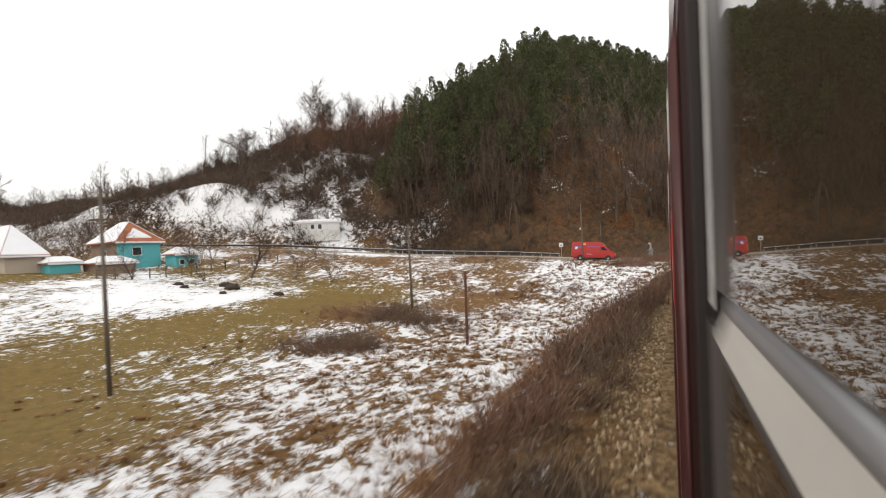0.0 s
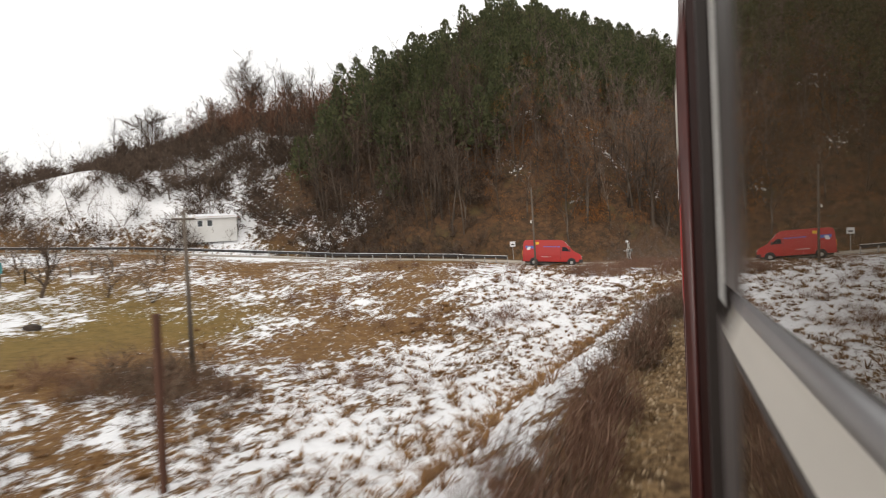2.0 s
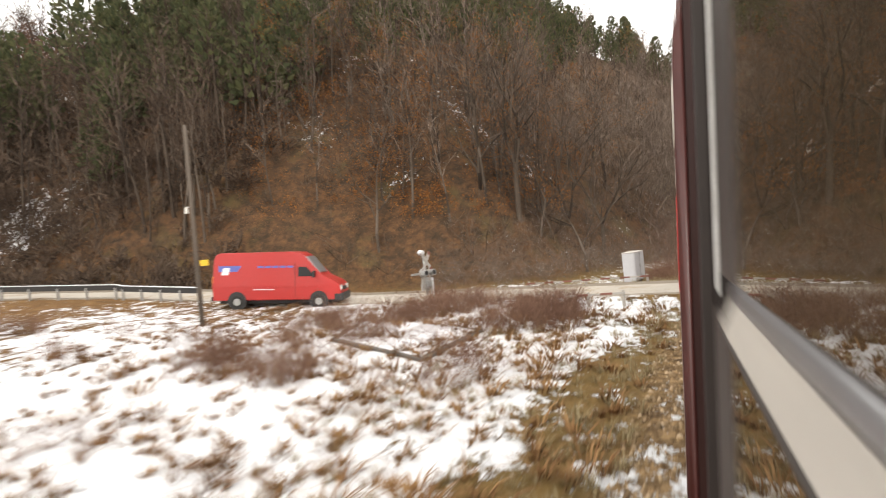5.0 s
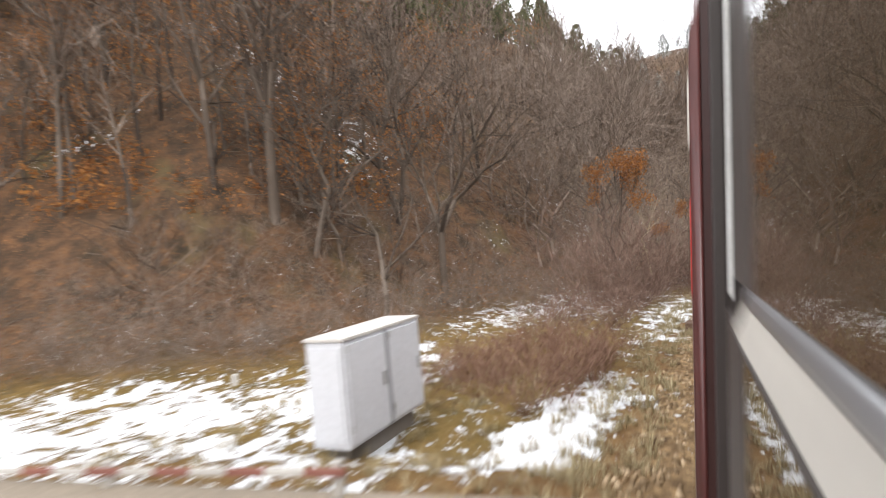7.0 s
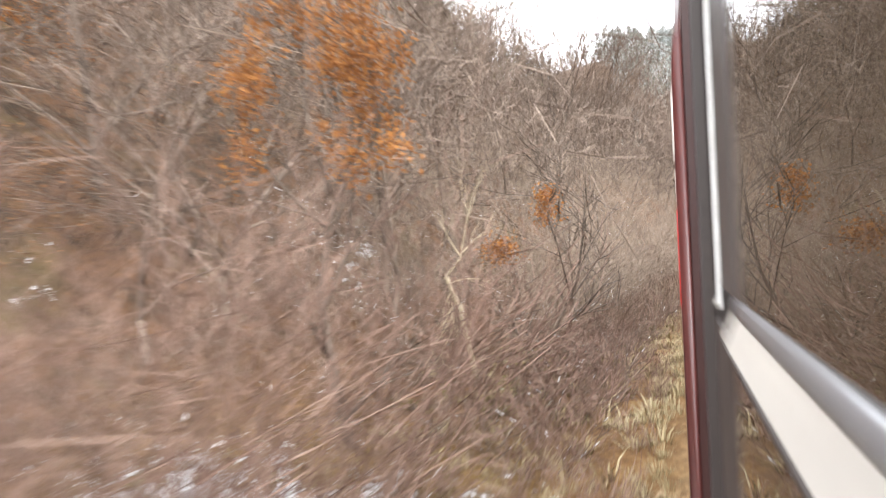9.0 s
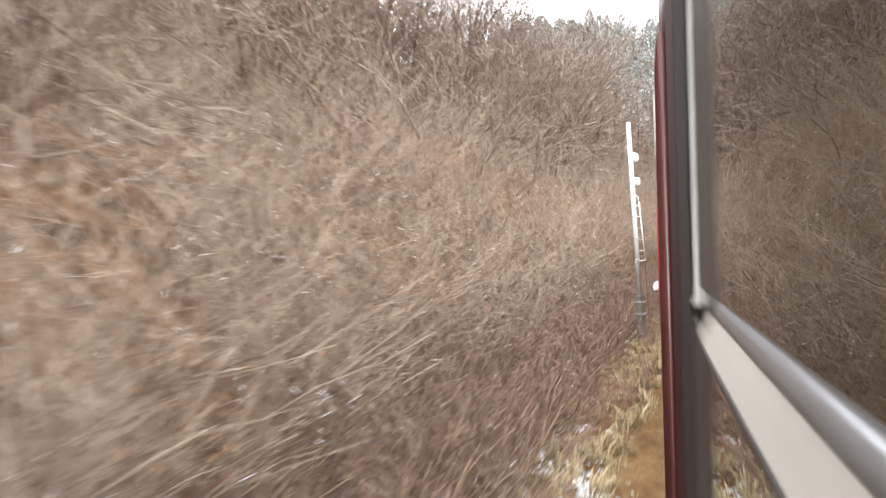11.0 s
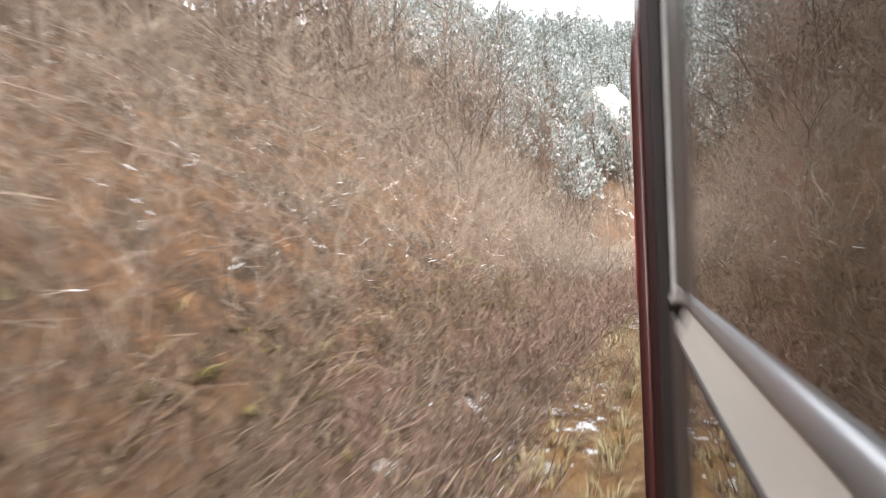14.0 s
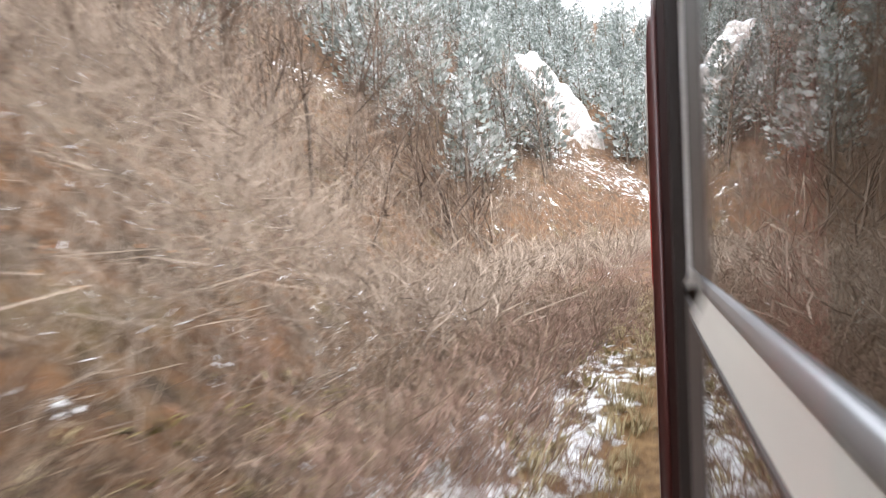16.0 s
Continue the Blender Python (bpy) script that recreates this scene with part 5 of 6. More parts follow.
for i in range(9):
    for j in range(9):
        q = inner[0].lerp(inner[1], i / 8).lerp(inner[3].lerp(inner[2], i / 8), j / 8)
        grid[i][j] = bm.verts.new((q.x, q.y, level(q.x, q.y) + 0.06 + 0.05 * noise.noise((q.x, q.y, 0))))
for i in range(8):
    for j in range(8):
        bm.faces.new((grid[i][j], grid[i + 1][j], grid[i + 1][j + 1], grid[i][j + 1]))
part("snow_fill", bm, SNOW, pit, "smooth snow inside the kerbs", True)


def guard_rail():
    g = thing("guard_rail", Matrix(), "dark steel guard rail with snow along the road edge", "guard rail")
    pts = []
    for a, b in zip(ROAD_LINE[3:-1], ROAD_LINE[4:]):
        for k in range(10):
            q = a + (b - a) * k / 10
            d = (b - a) / np.linalg.norm(b - a)
            pts.append(Vector((q[0] - d[1] * 2.9, q[1] + d[0] * 2.9, float(road_level(q[0])))))
    pts = [p for p in pts if -85 < p.x < -15]
    for i, (a, b) in enumerate(zip(pts[:-1], pts[1:])):
        d = b - a
        m = Matrix.Translation(a) @ d.to_track_quat("X", "Z").to_matrix().to_4x4()
        bm = boxed(0, d.length + 0.02, -0.03, 0.03, 0.45, 0.75, 0.02)
        bmesh.ops.transform(bm, matrix=m, verts=bm.verts)
        part("beam", bm, BLACK, g)
        bm = boxed(0, d.length + 0.02, -0.05, 0.05, 0.752, 0.80, 0.02)
        bmesh.ops.transform(bm, matrix=m, verts=bm.verts)
        part("snow_line", bm, SNOW, g)
        part("post", boxed(a.x - 0.05, a.x + 0.05, a.y - 0.05, a.y + 0.05, a.z - 0.5, a.z + 0.6), STEEL, g)


guard_rail()

crate = thing("sleeper_stack", pose(14.9, 98.35, level(14.75, 98.6) - 0.12, 0, 0, -22), "short stack of old brown wooden sleepers", "sleeper stack")
for k in range(2):
    for j in range(2):
        part("sleeper", boxed(-0.3 + 0.03 * k, 0.32, -0.45 + 0.32 * j, -0.16 + 0.32 * j, 0.02 + 0.2 * k, 0.2 + 0.2 * k, 0.02), plain("creosoted_wood", (0.12, 0.07, 0.045), 0.85, 0, 0.4, 9.0, 0.006), crate)


# ---- houses ----
TURQUOISE = plain("turquoise_plaster", (0.10, 0.42, 0.46), 0.85, 0, 0.18, 1.5, 0.003)
CREAM = plain("stained_cream_plaster", (0.46, 0.40, 0.33), 0.9, 0, 0.25, 1.2, 0.004)
BROWN_WALL = plain("brown_adobe_wall", (0.24, 0.17, 0.125), 0.92, 0, 0.3, 1.5, 0.006)
TILE = plain("orange_roof_tiles", (0.36, 0.13, 0.065), 0.85, 0, 0.35, 4.0, 0.01)
PALE_WALL = plain("whitewashed_wall", (0.62, 0.62, 0.61), 0.88, 0, 0.15, 1.5, 0.004)
DARK_WINDOW = plain("dark_window_glass", (0.03, 0.035, 0.04), 0.1, 0, 0.2, 2.0)


def house(name, m, label, length, depth, wall_h, roof_h, walls, ridge=0.45, over=0.45, windows=(), bare_slope=False, hut=False):
    """A block with plastered walls, a hipped roof under snow and framed windows. Walls: front, end, back, other end."""
    h = thing(name, m, label, "house" if not hut else "hut")
    t = 0.3
    spans = ((0, length, 0, t), (0, t, t, depth - t), (0, length, depth - t, depth), (length - t, length, t, depth - t))
    for (x0, x1, y0, y1), mat in zip(spans, walls):
        part("wall", boxed(x0, x1, y0, y1, -1.3 if hut else -1.6, wall_h), mat, h)
    x0, x1, y0, y1 = -over, length + over, -over, depth + over
    mid, r0, r1 = depth / 2, length * (0.5 - ridge / 2), length * (0.5 + ridge / 2)
    def slab(lift, thick, inset, pick, mat, name, label=""):
        faces = {"front": [(x0, y0, 0), (x1, y0, 0), (r1, mid, roof_h), (r0, mid, roof_h)], "back": [(x1, y1, 0), (x0, y1, 0), (r0, mid, roof_h), (r1, mid, roof_h)],
                 "end": [(x0, y1, 0), (x0, y0, 0), (r0, mid, roof_h)], "far": [(x1, y0, 0), (x1, y1, 0), (r1, mid, roof_h)]}
        if depth > length:
            # the ridge runs back from the front
            c_, q0, q1 = length / 2, depth * (0.5 - ridge / 2), depth * (0.5 + ridge / 2)
            faces = {"front": [(x0, y0, 0), (x1, y0, 0), (c_, q0, roof_h)], "back": [(x1, y1, 0), (x0, y1, 0), (c_, q1, roof_h)],
                     "end": [(x0, y1, 0), (x0, y0, 0), (c_, q0, roof_h), (c_, q1, roof_h)], "far": [(x1, y0, 0), (x1, y1, 0), (c_, q1, roof_h), (c_, q0, roof_h)]}
        bm = bmesh.new()
        for key in pick:
            f = [Vector(p) for p in faces[key]]
            c = sum(f, Vector()) / len(f)
            low = [bm.verts.new(p.lerp(c, inset) + Vector((0, 0, wall_h + lift))) for p in f]
            top = [bm.verts.new(p.lerp(c, inset) + Vector((0, 0, wall_h + lift + thick))) for p in f]
            bm.faces.new(top), bm.faces.new(low[::-1])
            for i in range(len(f)):
                j = (i + 1) % len(f)
                bm.faces.new((low[i], low[j], top[j], top[i]))
        return part(name, bm, mat, h, label)
    roof = slab(0, 0.14, 0, ("front", "back", "end", "far"), TILE, "roof", "orange tiled hipped roof")
    bare = "front" if depth > length else "far"
    slab(0.145, 0.12, 0.03, [k for k in ("front", "back", "end", "far") if k != bare] if bare_slope else ("front", "back", "end", "far"), SNOW, "roof_snow", "snow lying on the roof")
    if bare_slope:
        slab(0.145, 0.1, 0.5, (bare,), SNOW, "snow_patch", "patch of snow on the tiles")
    part("fascia", boxed(-over, length + over, -over - 0.02, -over + 0.06, wall_h - 0.1, wall_h + 0.13), WHITE, h)
    for face, a, z, w, hh in windows:
        if face == "front":
            fr, gl = boxed(a, a + w, -0.03, 0.03, z, z + hh, 0.01), boxed(a + 0.08, a + w - 0.08, -0.045, -0.032, z + 0.08, z + hh - 0.08)
        elif face == "far":
            fr, gl = boxed(length - 0.03, length + 0.03, a, a + w, z, z + hh, 0.01), boxed(length + 0.032, length + 0.045, a + 0.08, a + w - 0.08, z + 0.08, z + hh - 0.08)
        else:
            fr, gl = boxed(-0.03, 0.03, a, a + w, z, z + hh, 0.01), boxed(-0.045, -0.032, a + 0.08, a + w - 0.08, z + 0.08, z + hh - 0.08)
        win = part("window", fr, WHITE, h)
        part("pane", gl, DARK_WINDOW, win)
    return h


# the turquoise house: the corner towards the track is its origin, the long front runs off to its right
def placed(px, py, z, heading):
    """Front wall along the heading, the house behind it as seen from the track."""
    return pose(px, py, z, 0, 0, heading)


house("village_house", placed(-68.3, 51.6, -0.9, 80), "turquoise and brown plastered house with a snowy hipped roof", 5.9, 7.2, 4.7, 2.9, (TURQUOISE, BROWN_WALL, BROWN_WALL, BROWN_WALL), 0.35, 0.5,
      (("front", 1.9, 2.9, 1.3, 1.2), ("end", 3.0, 2.6, 1.1, 1.2)), True)
house("village_house", placed(-72.4, 40.2, -0.9, 80), "cream plastered house with a broad snow-covered roof", 4.0, 11.0, 3.3, 3.9, (CREAM, CREAM, CREAM, CREAM), 0.4, 0.6,
      (("end", 3.0, 0.9, 1.0, 1.5), ("end", 6.5, 0.9, 1.0, 1.5)))
house("village_house", placed(-63.8, 56.9, -0.7, 80), "low turquoise outbuilding under a snowy roof", 3.4, 2.6, 2.5, 0.9, (TURQUOISE, TURQUOISE, TURQUOISE, TURQUOISE), 0.5, 0.35,
      (("front", 0.5, 1.1, 0.8, 0.8), ("front", 2.0, 1.1, 0.8, 0.8)))
house("farm_shed", placed(-66.3, 47.2, -0.9, 80), "brown farm shed under a thin snow cover", 4.8, 3.6, 1.9, 0.8, (BROWN_WALL, BROWN_WALL, BROWN_WALL, BROWN_WALL), 0.6, 0.3)
house("farm_shed", placed(-69.4, 43.4, -0.9, 80), "small turquoise lean-to with snow on its roof", 3.4, 2.6, 2.2, 0.7, (TURQUOISE, TURQUOISE, BROWN_WALL, BROWN_WALL), 0.6, 0.3)
house("hillside_hut", placed(-62.8, 82.6, 4.7, 36), "low whitewashed hut with two dark windows on the slope", 8.0, 4.5, 2.2, 0.5, (PALE_WALL, PALE_WALL, PALE_WALL, PALE_WALL), 0.8, 0.2,
      (("front", 2.7, 0.9, 0.8, 1.0), ("front", 4.0, 0.9, 0.8, 1.0)), hut=True)


def fence(a, b, n, label):
    f = thing("yard_fence", Matrix(), label, "fence")
    a, b = Vector(a), Vector(b)
    for k in range(n):
        p = a.lerp(b, k / (n - 1))
        z = level(p.x, p.y)
        part("post", boxed(p.x - 0.06, p.x + 0.06, p.y - 0.06, p.y + 0.06, z - 0.2, z + 1.25), WOOD_POLE, f)
        if k:
            for h in (0.45, 1.0):
                bm = bmesh.new()
                rod(bm, (last.x, last.y, lz + h), (p.x, p.y, z + h), 0.03, None, 5)
                part("rail", bm, WOOD_POLE, f)
        last, lz = p, z


fence((-62, 44, 0), (-56, 58, 0), 9, "grey wooden yard fence in the snow")
fence((-56, 58, 0), (-52, 64, 0), 5, "grey wooden yard fence in the snow")


def heap(x, y, r, seed):
    bm = bmesh.new()
    bmesh.ops.create_icosphere(bm, subdivisions=3, radius=1.0)
    for v in bm.verts:
        k = 1 + 0.35 * noise.noise(v.co * 2.1 + Vector((seed, 0, 0)))
        k *= 1 + 0.3 * noise.noise(v.co * 6.3 + Vector((0, seed, 0)))
        v.co = Vector((v.co.x * r * k, v.co.y * r * k * 0.8, max(v.co.z, -0.2) * r * 0.55 * k))
    h = thing("dung_heap", pose(x, y, level(x, y) + 0.05), "dark heap of dung on the snowy meadow", "heap", "heaps on the meadow")
    part("dung_mound", bm, plain("dark_dung", (0.045, 0.032, 0.024), 0.95, 0, 0.4, 3.0, 0.03), h, "", True)


for i, (x, y, r) in enumerate(((-47.5, 49.0, 0.75), (-45.6, 48.0, 0.95), (-39.0, 47.8, 0.6), (-52.5, 47.0, 0.6), (-50.0, 45.6, 0.5), (-43.0, 44.0, 0.4))):
    heap(x, y, r, i * 3.1)


# ---- single trees ----
def lone_tree(name, x, y, seed, height, label, mat=BARK, depth=3, kids=2, leaf=0, forked=False, turn=0.0, girth=0.014, group="", sink=0.1, clump=False, twig=0.0):
    """A tree as a thing: trunk and stout limbs, crown of twigs, and leaves where it has kept them."""
    (_, _, _), segs = bare_tree(seed, height, depth, kids, girth, 3, forked)
    segs[:, 6:] = np.maximum(segs[:, 6:], twig)
    t = thing(name, pose(x, y, level(x, y) - sink, 0, 0, turn), label, "tree", group)
    if turn == 0:
        # nothing hangs over the track
        segs = segs[nearest(segs[:, 3] + x, segs[:, 4] + y, LINE)[1] > 2.0]
    stout = segs[:, 6] > height * girth * 0.66
    ob = new("trunk", mesh_of("trunk", *tubes(segs[stout], 7), [mat]))
    ob.parent = t
    ob = new("crown", mesh_of("crown", *tubes(segs[~stout], 3), [mat]))
    ob.parent = t
    if leaf:
        ends = segs[(segs[:, 6] < 0.03) & (segs[:, 5] > height * 0.3), 3:6]
        if clump:
            ends = ends[(np.hypot(ends[:, 0], ends[:, 1]) < height * 0.2) & (ends[:, 2] > height * 0.58) & (ends[:, 2] < height * 0.9)]
        ob = new("foliage", mesh_of("foliage", *leaves(np.random.default_rng(seed), ends, leaf, 0.06 if clump else 0.085, 0.2 if clump else 0.13), [LEAF]))
        ob.parent = t
        tagged(ob, "rusty brown dead leaves")
    return t


lone_tree("fruit_tree", -48.9, 54.8, 101, 6.0, "dark bare fruit tree by the snowy yard", DARK_TWIG, 3, 2, girth=0.03, group="fruit trees")
for k, (x, y, h) in enumerate(((-43.6, 57.0, 3.6), (-38.3, 56.6, 3.4), (-52.5, 51.0, 4.6), (-57.0, 53.0, 5.0), (-60.0, 60.0, 5.2), (-55.0, 66.0, 5.0), (-47.0, 66.0, 4.0), (-59.5, 46.5, 4.8))):
    lone_tree("fruit_tree", x, y, 110 + k, h, "thin bare fruit tree in the snowy yard", DARK_TWIG, 2, 3, girth=0.016, group="fruit trees")
for k, (x, y, h) in enumerate(((-91, 133, 11), (-98, 128, 8.5), (-80, 133, 7.5), (-104, 116, 7.5), (-118, 98, 6), (-86, 130, 7), (-108, 110, 6))):
    lone_tree("ridge_tree", x, y, 130 + k, h, "tall bare tree on the snowy ridge", DARK_TWIG, 3, 3, girth=0.02, group="trees on the ridge", twig=0.021)
lone_tree("forked_tree", 0.2, 102.8, 151, 13, "dark forked oak on the slope", BARK, 4, 2, forked=True, girth=0.014)
lone_tree("slope_tree", 6.6, 105.4, 152, 10, "bare forked tree with snow-dusted branches on the slope", BARK, 3, 2, forked=True)
lone_tree("slope_tree", 5.0, 100.2, 153, 9, "bare leaning tree on the slope", BARK, 3, 2)
lone_tree("rusty_oak", 16.0, 111.8, 154, 8.2, "young oak with rusty leaves on the bank", BARK, 3, 2, 3600, clump=True)
lone_tree("rusty_oak", 20.2, 118.4, 155, 5.4, "small oak with rusty leaves on the bank", BARK, 3, 2, 1100, clump=True)
lone_tree("rusty_oak", -10.6, 99.4, 156, 10, "oak with rusty leaves on the slope", BARK, 3, 2, 900)
lone_tree("rusty_oak", -1.6, 106.5, 157, 10, "oak with rusty leaves on the slope", BARK, 3, 2, 900)
lone_tree("rusty_oak", 2.5, 104.0, 158, 7, "oak with rusty leaves on the slope", BARK, 3, 2, 700)
for k, s in enumerate((134, 141, 148, 156, 164, 172)):
    x, y = beside(s, 16 + 2 * (k % 3))
    lone_tree("bank_tree", x, y, 160 + k, 9 + k % 3, "slender bare tree on top of the bank", BARK, 3, 2, group="trees on the bank")

# the reddish bush by the grass strip
for k, (s, w, h) in enumerate(((105.5, 4.8, 3.0), (107, 5.4, 3.8), (108.5, 4.4, 3.6), (110, 5.0, 4.0), (111, 3.8, 3.0), (106.5, 6.6, 3.8), (109, 6.6, 4.2), (112.5, 4.2, 3.4), (104, 6.0, 2.6), (113.5, 3.6, 2.8), (107.5, 3.8, 2.6), (115, 3.8, 3.0))):
    x, y = beside(s, w)
    v, f, m = shrub(170 + k, h, 18, 2, 2, 0.5, 3, 0.0048)
    mid = v[f].mean(1)
    f = f[nearest(mid[:, 0] + x, mid[:, 1] + y, LINE)[1] > 1.5]
    t = thing("red_bush", pose(x, y, level(x, y)), "dense reddish leafless bush on the bank", "bush", "red bushes")
    ob = new("bush_crown", mesh_of("bush_crown", v, f, [RED_TWIG]))
    ob.parent = t

# a snapped pale sapling hanging over
snapped = thing("snapped_sapling", Matrix(), "pale snapped sapling with splayed branches", "sapling")
PALE_BARK = plain("pale_bark", (0.42, 0.35, 0.24), 0.85, 0, 0.3, 9.0, 0.003)
x0, y0 = 18.45, 116.4
z0 = level(x0, y0)
rng, segs = random.Random(5), []
segs += [(x0, y0, z0 - 0.2, 18.2, 116.35, -1.6, 0.07, 0.06), (18.2, 116.35, -1.6, 17.92, 116.26, -0.72, 0.06, 0.055)]
branch(rng, segs, (17.92, 116.26, -0.72), (1.8, 0.2, 1.05), 2.3, 0.04, 2, 0.5, 2, 0.0, 4)
for k in range(9):
    branch(rng, segs, (18.0, 116.3, -0.9 - 0.12 * k), (rng.gauss(0.3, 0.7), rng.gauss(-0.2, 0.5), rng.gauss(-0.55, 0.3)), rng.uniform(0.9, 1.7), 0.02, 1, 0.5, 2, -0.5, 3)
ob = new("stem", mesh_of("stem", *tubes(np.array(segs)[:2], 7), [PALE_BARK]))
ob.parent = snapped
ob = new("branch_crown", mesh_of("branch_crown", *tubes(np.array(segs)[2:], 3), [PALE_BARK]))
ob.parent = snapped


# ---- signals along the bank ----
MAST_PAINT = plain("weathered_white_paint", (0.55, 0.55, 0.54), 0.55, 0, 0.22, 3.0)


def tubed(points, r, sides=8):
    """Short rods from point to point, as one bent tube."""
    bm = bmesh.new()
    for p, q in zip(points, points[1:]):
        me = bpy.data.meshes.new("bend")
        rod = rodded(p, q, r, None, sides)
        rod.to_mesh(me)
        rod.free()
        bm.from_mesh(me)
        bpy.data.meshes.remove(me)
    return bm


def signal_mast(x, y, turn):
    """A tubular mast with one ladder stile beside it, rungs between, and two lamp housings."""
    z = level(x, y)
    s = thing("signal_mast", pose(x, y, z, 0, 2.0, turn), "tall white tubular railway signal mast with a ladder", "signal mast")
    base = part("base", boxed(-0.1, 0.1, -0.1, 0.1, -0.5, 1.42, 0.02), DARK_KERB, s, "dark weathered concrete base")
    for dz in (0.85, 1.2):
        part("clamp", boxed(-0.115, 0.115, -0.115, 0.115, dz, dz + 0.06, 0.006), STEEL, base)
    part("mast", rodded((0, 0, 1.4), (0, 0, 6.6), 0.07, 0.06, 20), MAST_PAINT, s, "", True)
    for dz in (2.46, 3.1, 3.75, 4.38):
        part("collar", rodded((0, 0, dz), (0, 0, dz + 0.04), 0.076, None, 18), STEEL, s, "", True)
    lad = part("ladder", rodded((0.44, 0, 2.44), (0.3, 0, 4.25), 0.019, None, 10), MAST_PAINT, s, "white tubular ladder stile", True)
    for k in range(5):
        dz = 2.75 + 0.34 * k
        part("rung", rodded((0.04, 0, dz), (0.44 - 0.077 * (dz - 2.44), 0, dz), 0.01, None, 8), MAST_PAINT, lad)
    part("foot_bar", rodded((-0.13, 0, 2.42), (0.46, 0, 2.46), 0.019, None, 8), MAST_PAINT, lad)
    part("ladder_top", tubed([(0.3, 0, 4.23), (0.28, 0, 4.36), (0.16, 0, 4.42), (0.07, 0, 4.45), (-0.07, 0, 4.43)], 0.019, 8), MAST_PAINT, lad, "", True)
    part("ladder_leg", rodded((0.44, 0.02, 2.44), (0.54, 0.05, -0.2), 0.012, None, 6), RUST, lad, "thin dark lower leg")
    for dx, dz, r in ((0.14, 4.82, 0.15), (0.13, 5.55, 0.16)):
        part("lamp_housing", rodded((dx, -0.12, dz), (dx, 0.04, dz), r * 0.8, r, 20), MAST_PAINT, s, "rounded white lamp housing", True)
        part("bracket", boxed(-0.02, dx, -0.02, 0.05, dz - 0.23, dz - 0.18), STEEL, s)


signal_mast(36.41, 137.25, 29)


def board_post(x, y, turn):
    z = level(x, y)
    s = thing("board_post", pose(x, y, z, 0, -5, turn), "white lineside post with a pointed white board", "lineside sign")
    part("post", boxed(-0.05, 0.05, -0.05, 0.05, -0.3, 1.35, 0.01), WHITE, s)
    part("band", boxed(-0.053, 0.053, -0.053, 0.053, 0.86, 0.90), BLACK, s)
    part("board", prism([(-0.42, 0.85), (-0.42, 1.1), (-0.22, 1.26), (-0.05, 1.05), (-0.05, 0.85)], -0.02, 0.02, None, 0.004), WHITE, s, "pointed white board")


board_post(41.75, 144.4, -30)


def boulder(x, y, r, seed, mat, label, lift=0.0):
    bm = bmesh.new()
    bmesh.ops.create_icosphere(bm, subdivisions=2, radius=1.0)
    for v in bm.verts:
        k = 1 + 0.4 * noise.noise(v.co * 1.7 + Vector((seed, 2, 0)))
        v.co = Vector((v.co.x * r * k, v.co.y * r * k * 0.8, v.co.z * r * 0.65 * k))
    b = thing("boulder", pose(x, y, level(x, y) + lift), label, "boulder", "stones on the bank")
    part("stone", bm, mat, b)


LIMESTONE = plain("pale_limestone", (0.5, 0.47, 0.43), 0.9, 0, 0.3, 2.0, 0.02)
for k, (s, w, r) in enumerate(((129, 2.6, 0.14), (133, 3.2, 0.2), (139, 3.0, 0.16), (154, 3.6, 0.22), (160, 3.3, 0.18), (163, 4.2, 0.26), (167, 3.5, 0.2), (174, 3.9, 0.24), (178, 3.4, 0.16), (185, 4.0, 0.26), (192, 3.5, 0.2), (146, 1.9, 0.22), (150.5, 2.6, 0.3), (151.5, 2.0, 0.18), (157, 2.4, 0.2), (170, 2.5, 0.25), (181, 2.2, 0.2), (188, 2.8, 0.3), (196, 2.3, 0.22))):
    x, y = beside(s, w)
    boulder(x, y, r, k * 2.3, LIMESTONE, "pale lump of limestone at the foot of the bank")


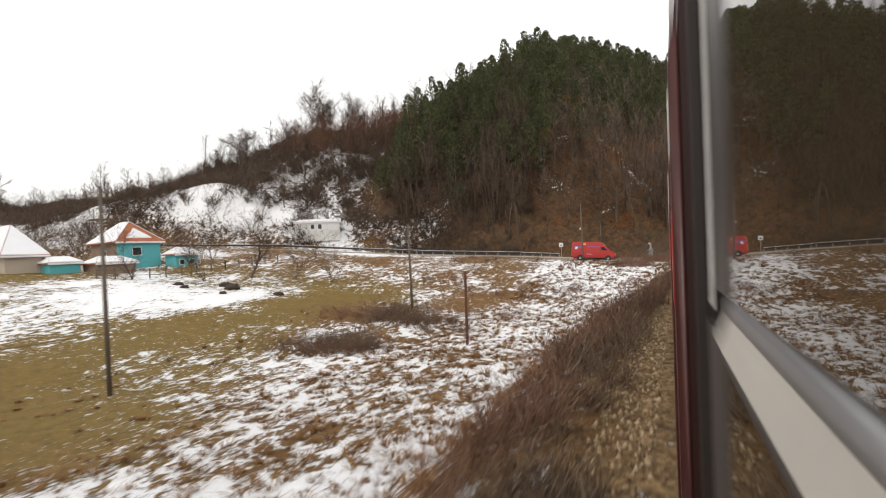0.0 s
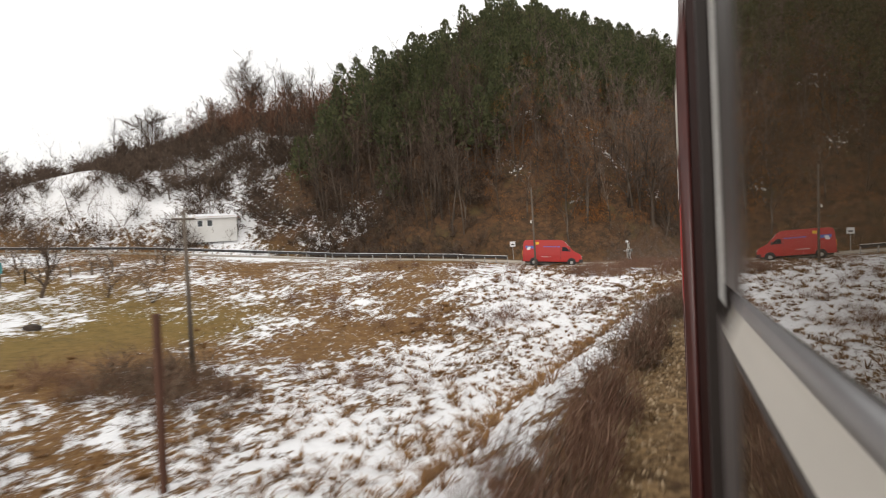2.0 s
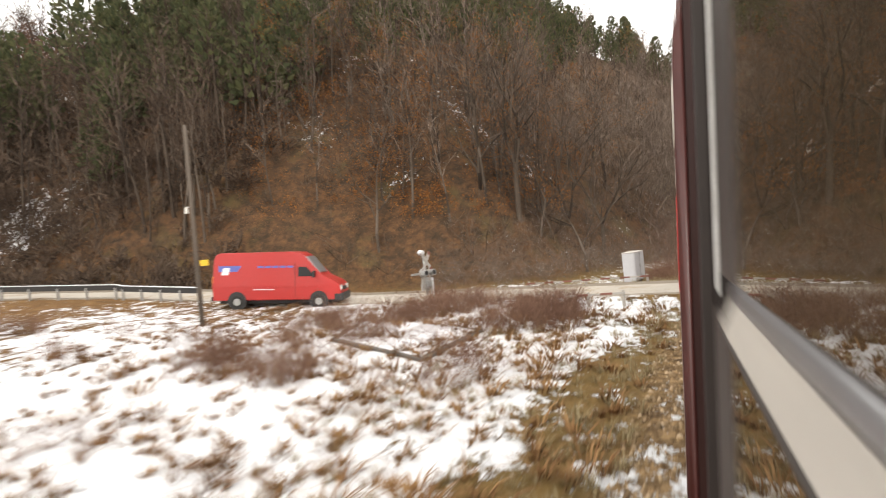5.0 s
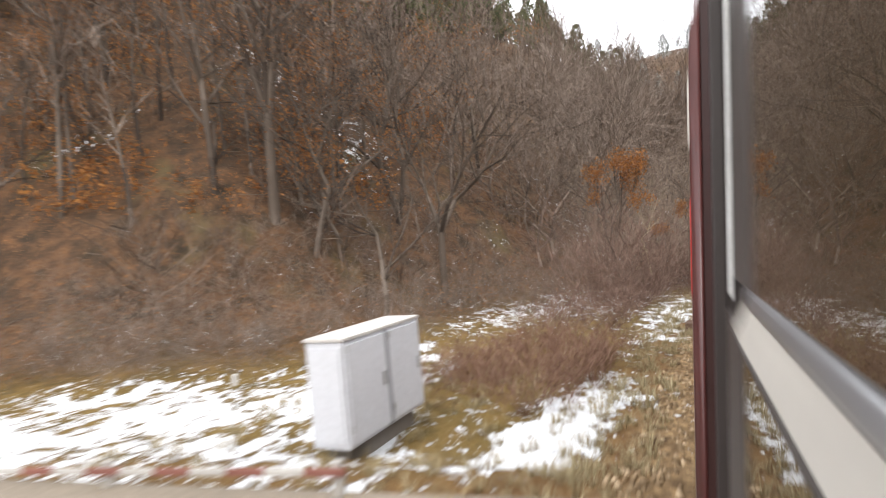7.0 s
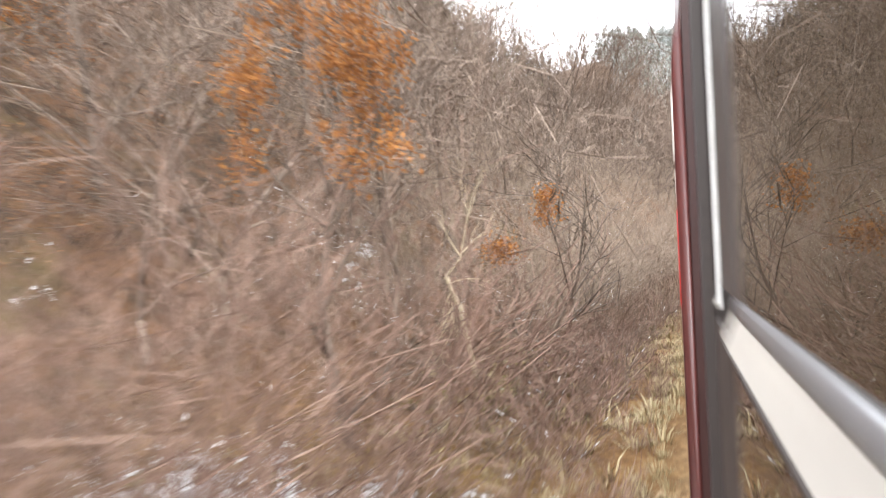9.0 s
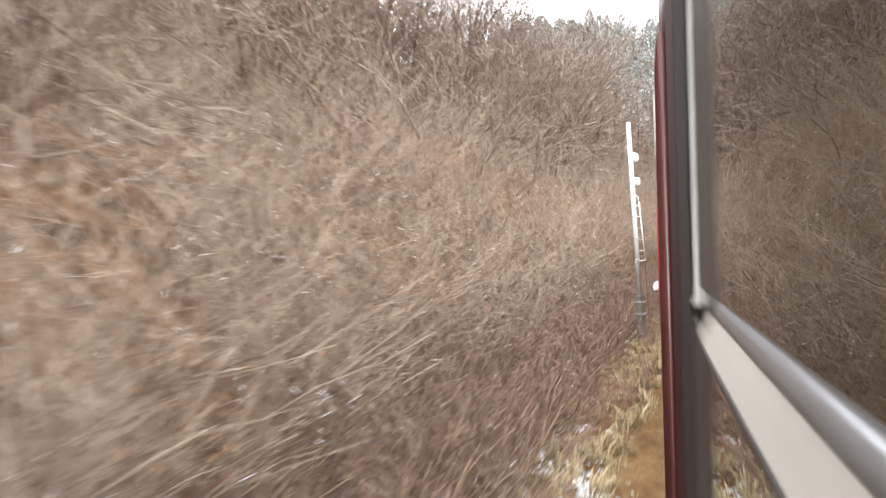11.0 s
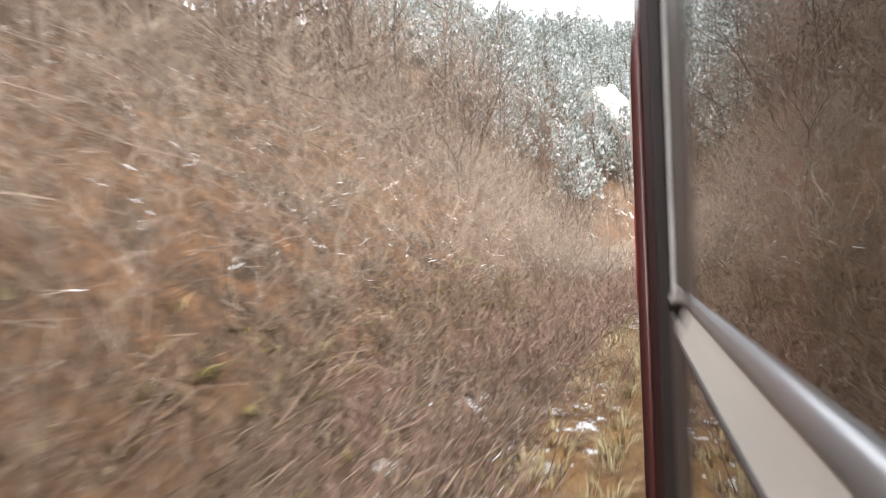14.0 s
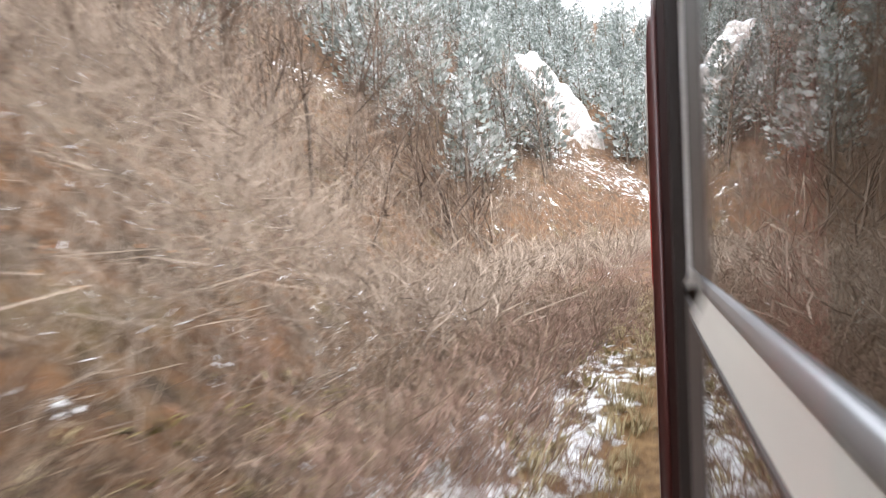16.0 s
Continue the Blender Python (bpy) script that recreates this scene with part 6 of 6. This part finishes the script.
def cliff():
    """A jagged limestone face on the far hillside, with snow on its ledges."""
    def build(nt, p):
        g = nt.nodes.new("ShaderNodeNewGeometry")
        xyz = nt.nodes.new("ShaderNodeSeparateXYZ")
        nt.links.new(g.outputs["Normal"], xyz.inputs["Vector"])
        stone = blend(nt, 0.5, ramp(nt, noise_of(nt, 0.35, 6), [(0.35, (0.13, 0.115, 0.105)), (0.65, (0.5, 0.46, 0.43))]), ramp(nt, noise_of(nt, 2.5, 6), [(0.35, (0.16, 0.14, 0.13)), (0.65, (0.6, 0.56, 0.54))]))
        lying = arith(nt, "MULTIPLY", arith(nt, "SUBTRACT", arith(nt, "ADD", xyz.outputs["Z"], arith(nt, "MULTIPLY", noise_of(nt, 1.2, 6, 0.75), 1.1)), 1.24), 5.0, True)
        nt.links.new(blend(nt, lying, stone, (0.76, 0.78, 0.81)), p.inputs["Base Color"])
        p.inputs["Roughness"].default_value = 0.9
        bump(nt, p, noise_of(nt, 1.5, 6), 0.8, 0.3)
    mat = material("cliff_limestone", build)
    n, mrows = 46, 60
    foot, top = Vector((123.5, 225.0, 6.0)), Vector((135.5, 247.5, 35.0))
    to_track = Vector((-0.68, -0.73, 0))
    across = Vector((0.73, -0.68, 0))
    verts, faces = [], []
    for j in range(mrows):
        for i in range(n):
            u, v = i / (n - 1), j / (mrows - 1)
            width = 19 * (1 - 0.55 * v) * (0.55 + 0.45 * min(1, v * 3))
            q = foot.lerp(top, v) + across * ((u - 0.5) * width - 3 * v)
            bulge = 4.5 * math.sin(math.pi * u) ** 0.6 * math.sin(math.pi * min(1, v * 0.9 + 0.1)) ** 0.5 - 1.5
            w = noise.fractal((q.x * 0.2, q.y * 0.2, q.z * 0.16), 1.0, 2.0, 5)
            q = q + to_track * (bulge + w * 2.6) + Vector((0, 0, 1.1 * noise.noise((u * 7, v * 14, 3))))
            verts.append(tuple(q))
    for j in range(mrows - 1):
        for i in range(n - 1):
            k = j * n + i
            faces += [(k, k + 1, k + n + 1), (k, k + n + 1, k + n)]
    t = thing("limestone_cliff", Matrix(), "pale limestone cliff dusted with snow on the hillside", "cliff")
    ob = new("rock_face", mesh_of("rock_face", verts, faces, [mat]))
    ob.parent = t


cliff()
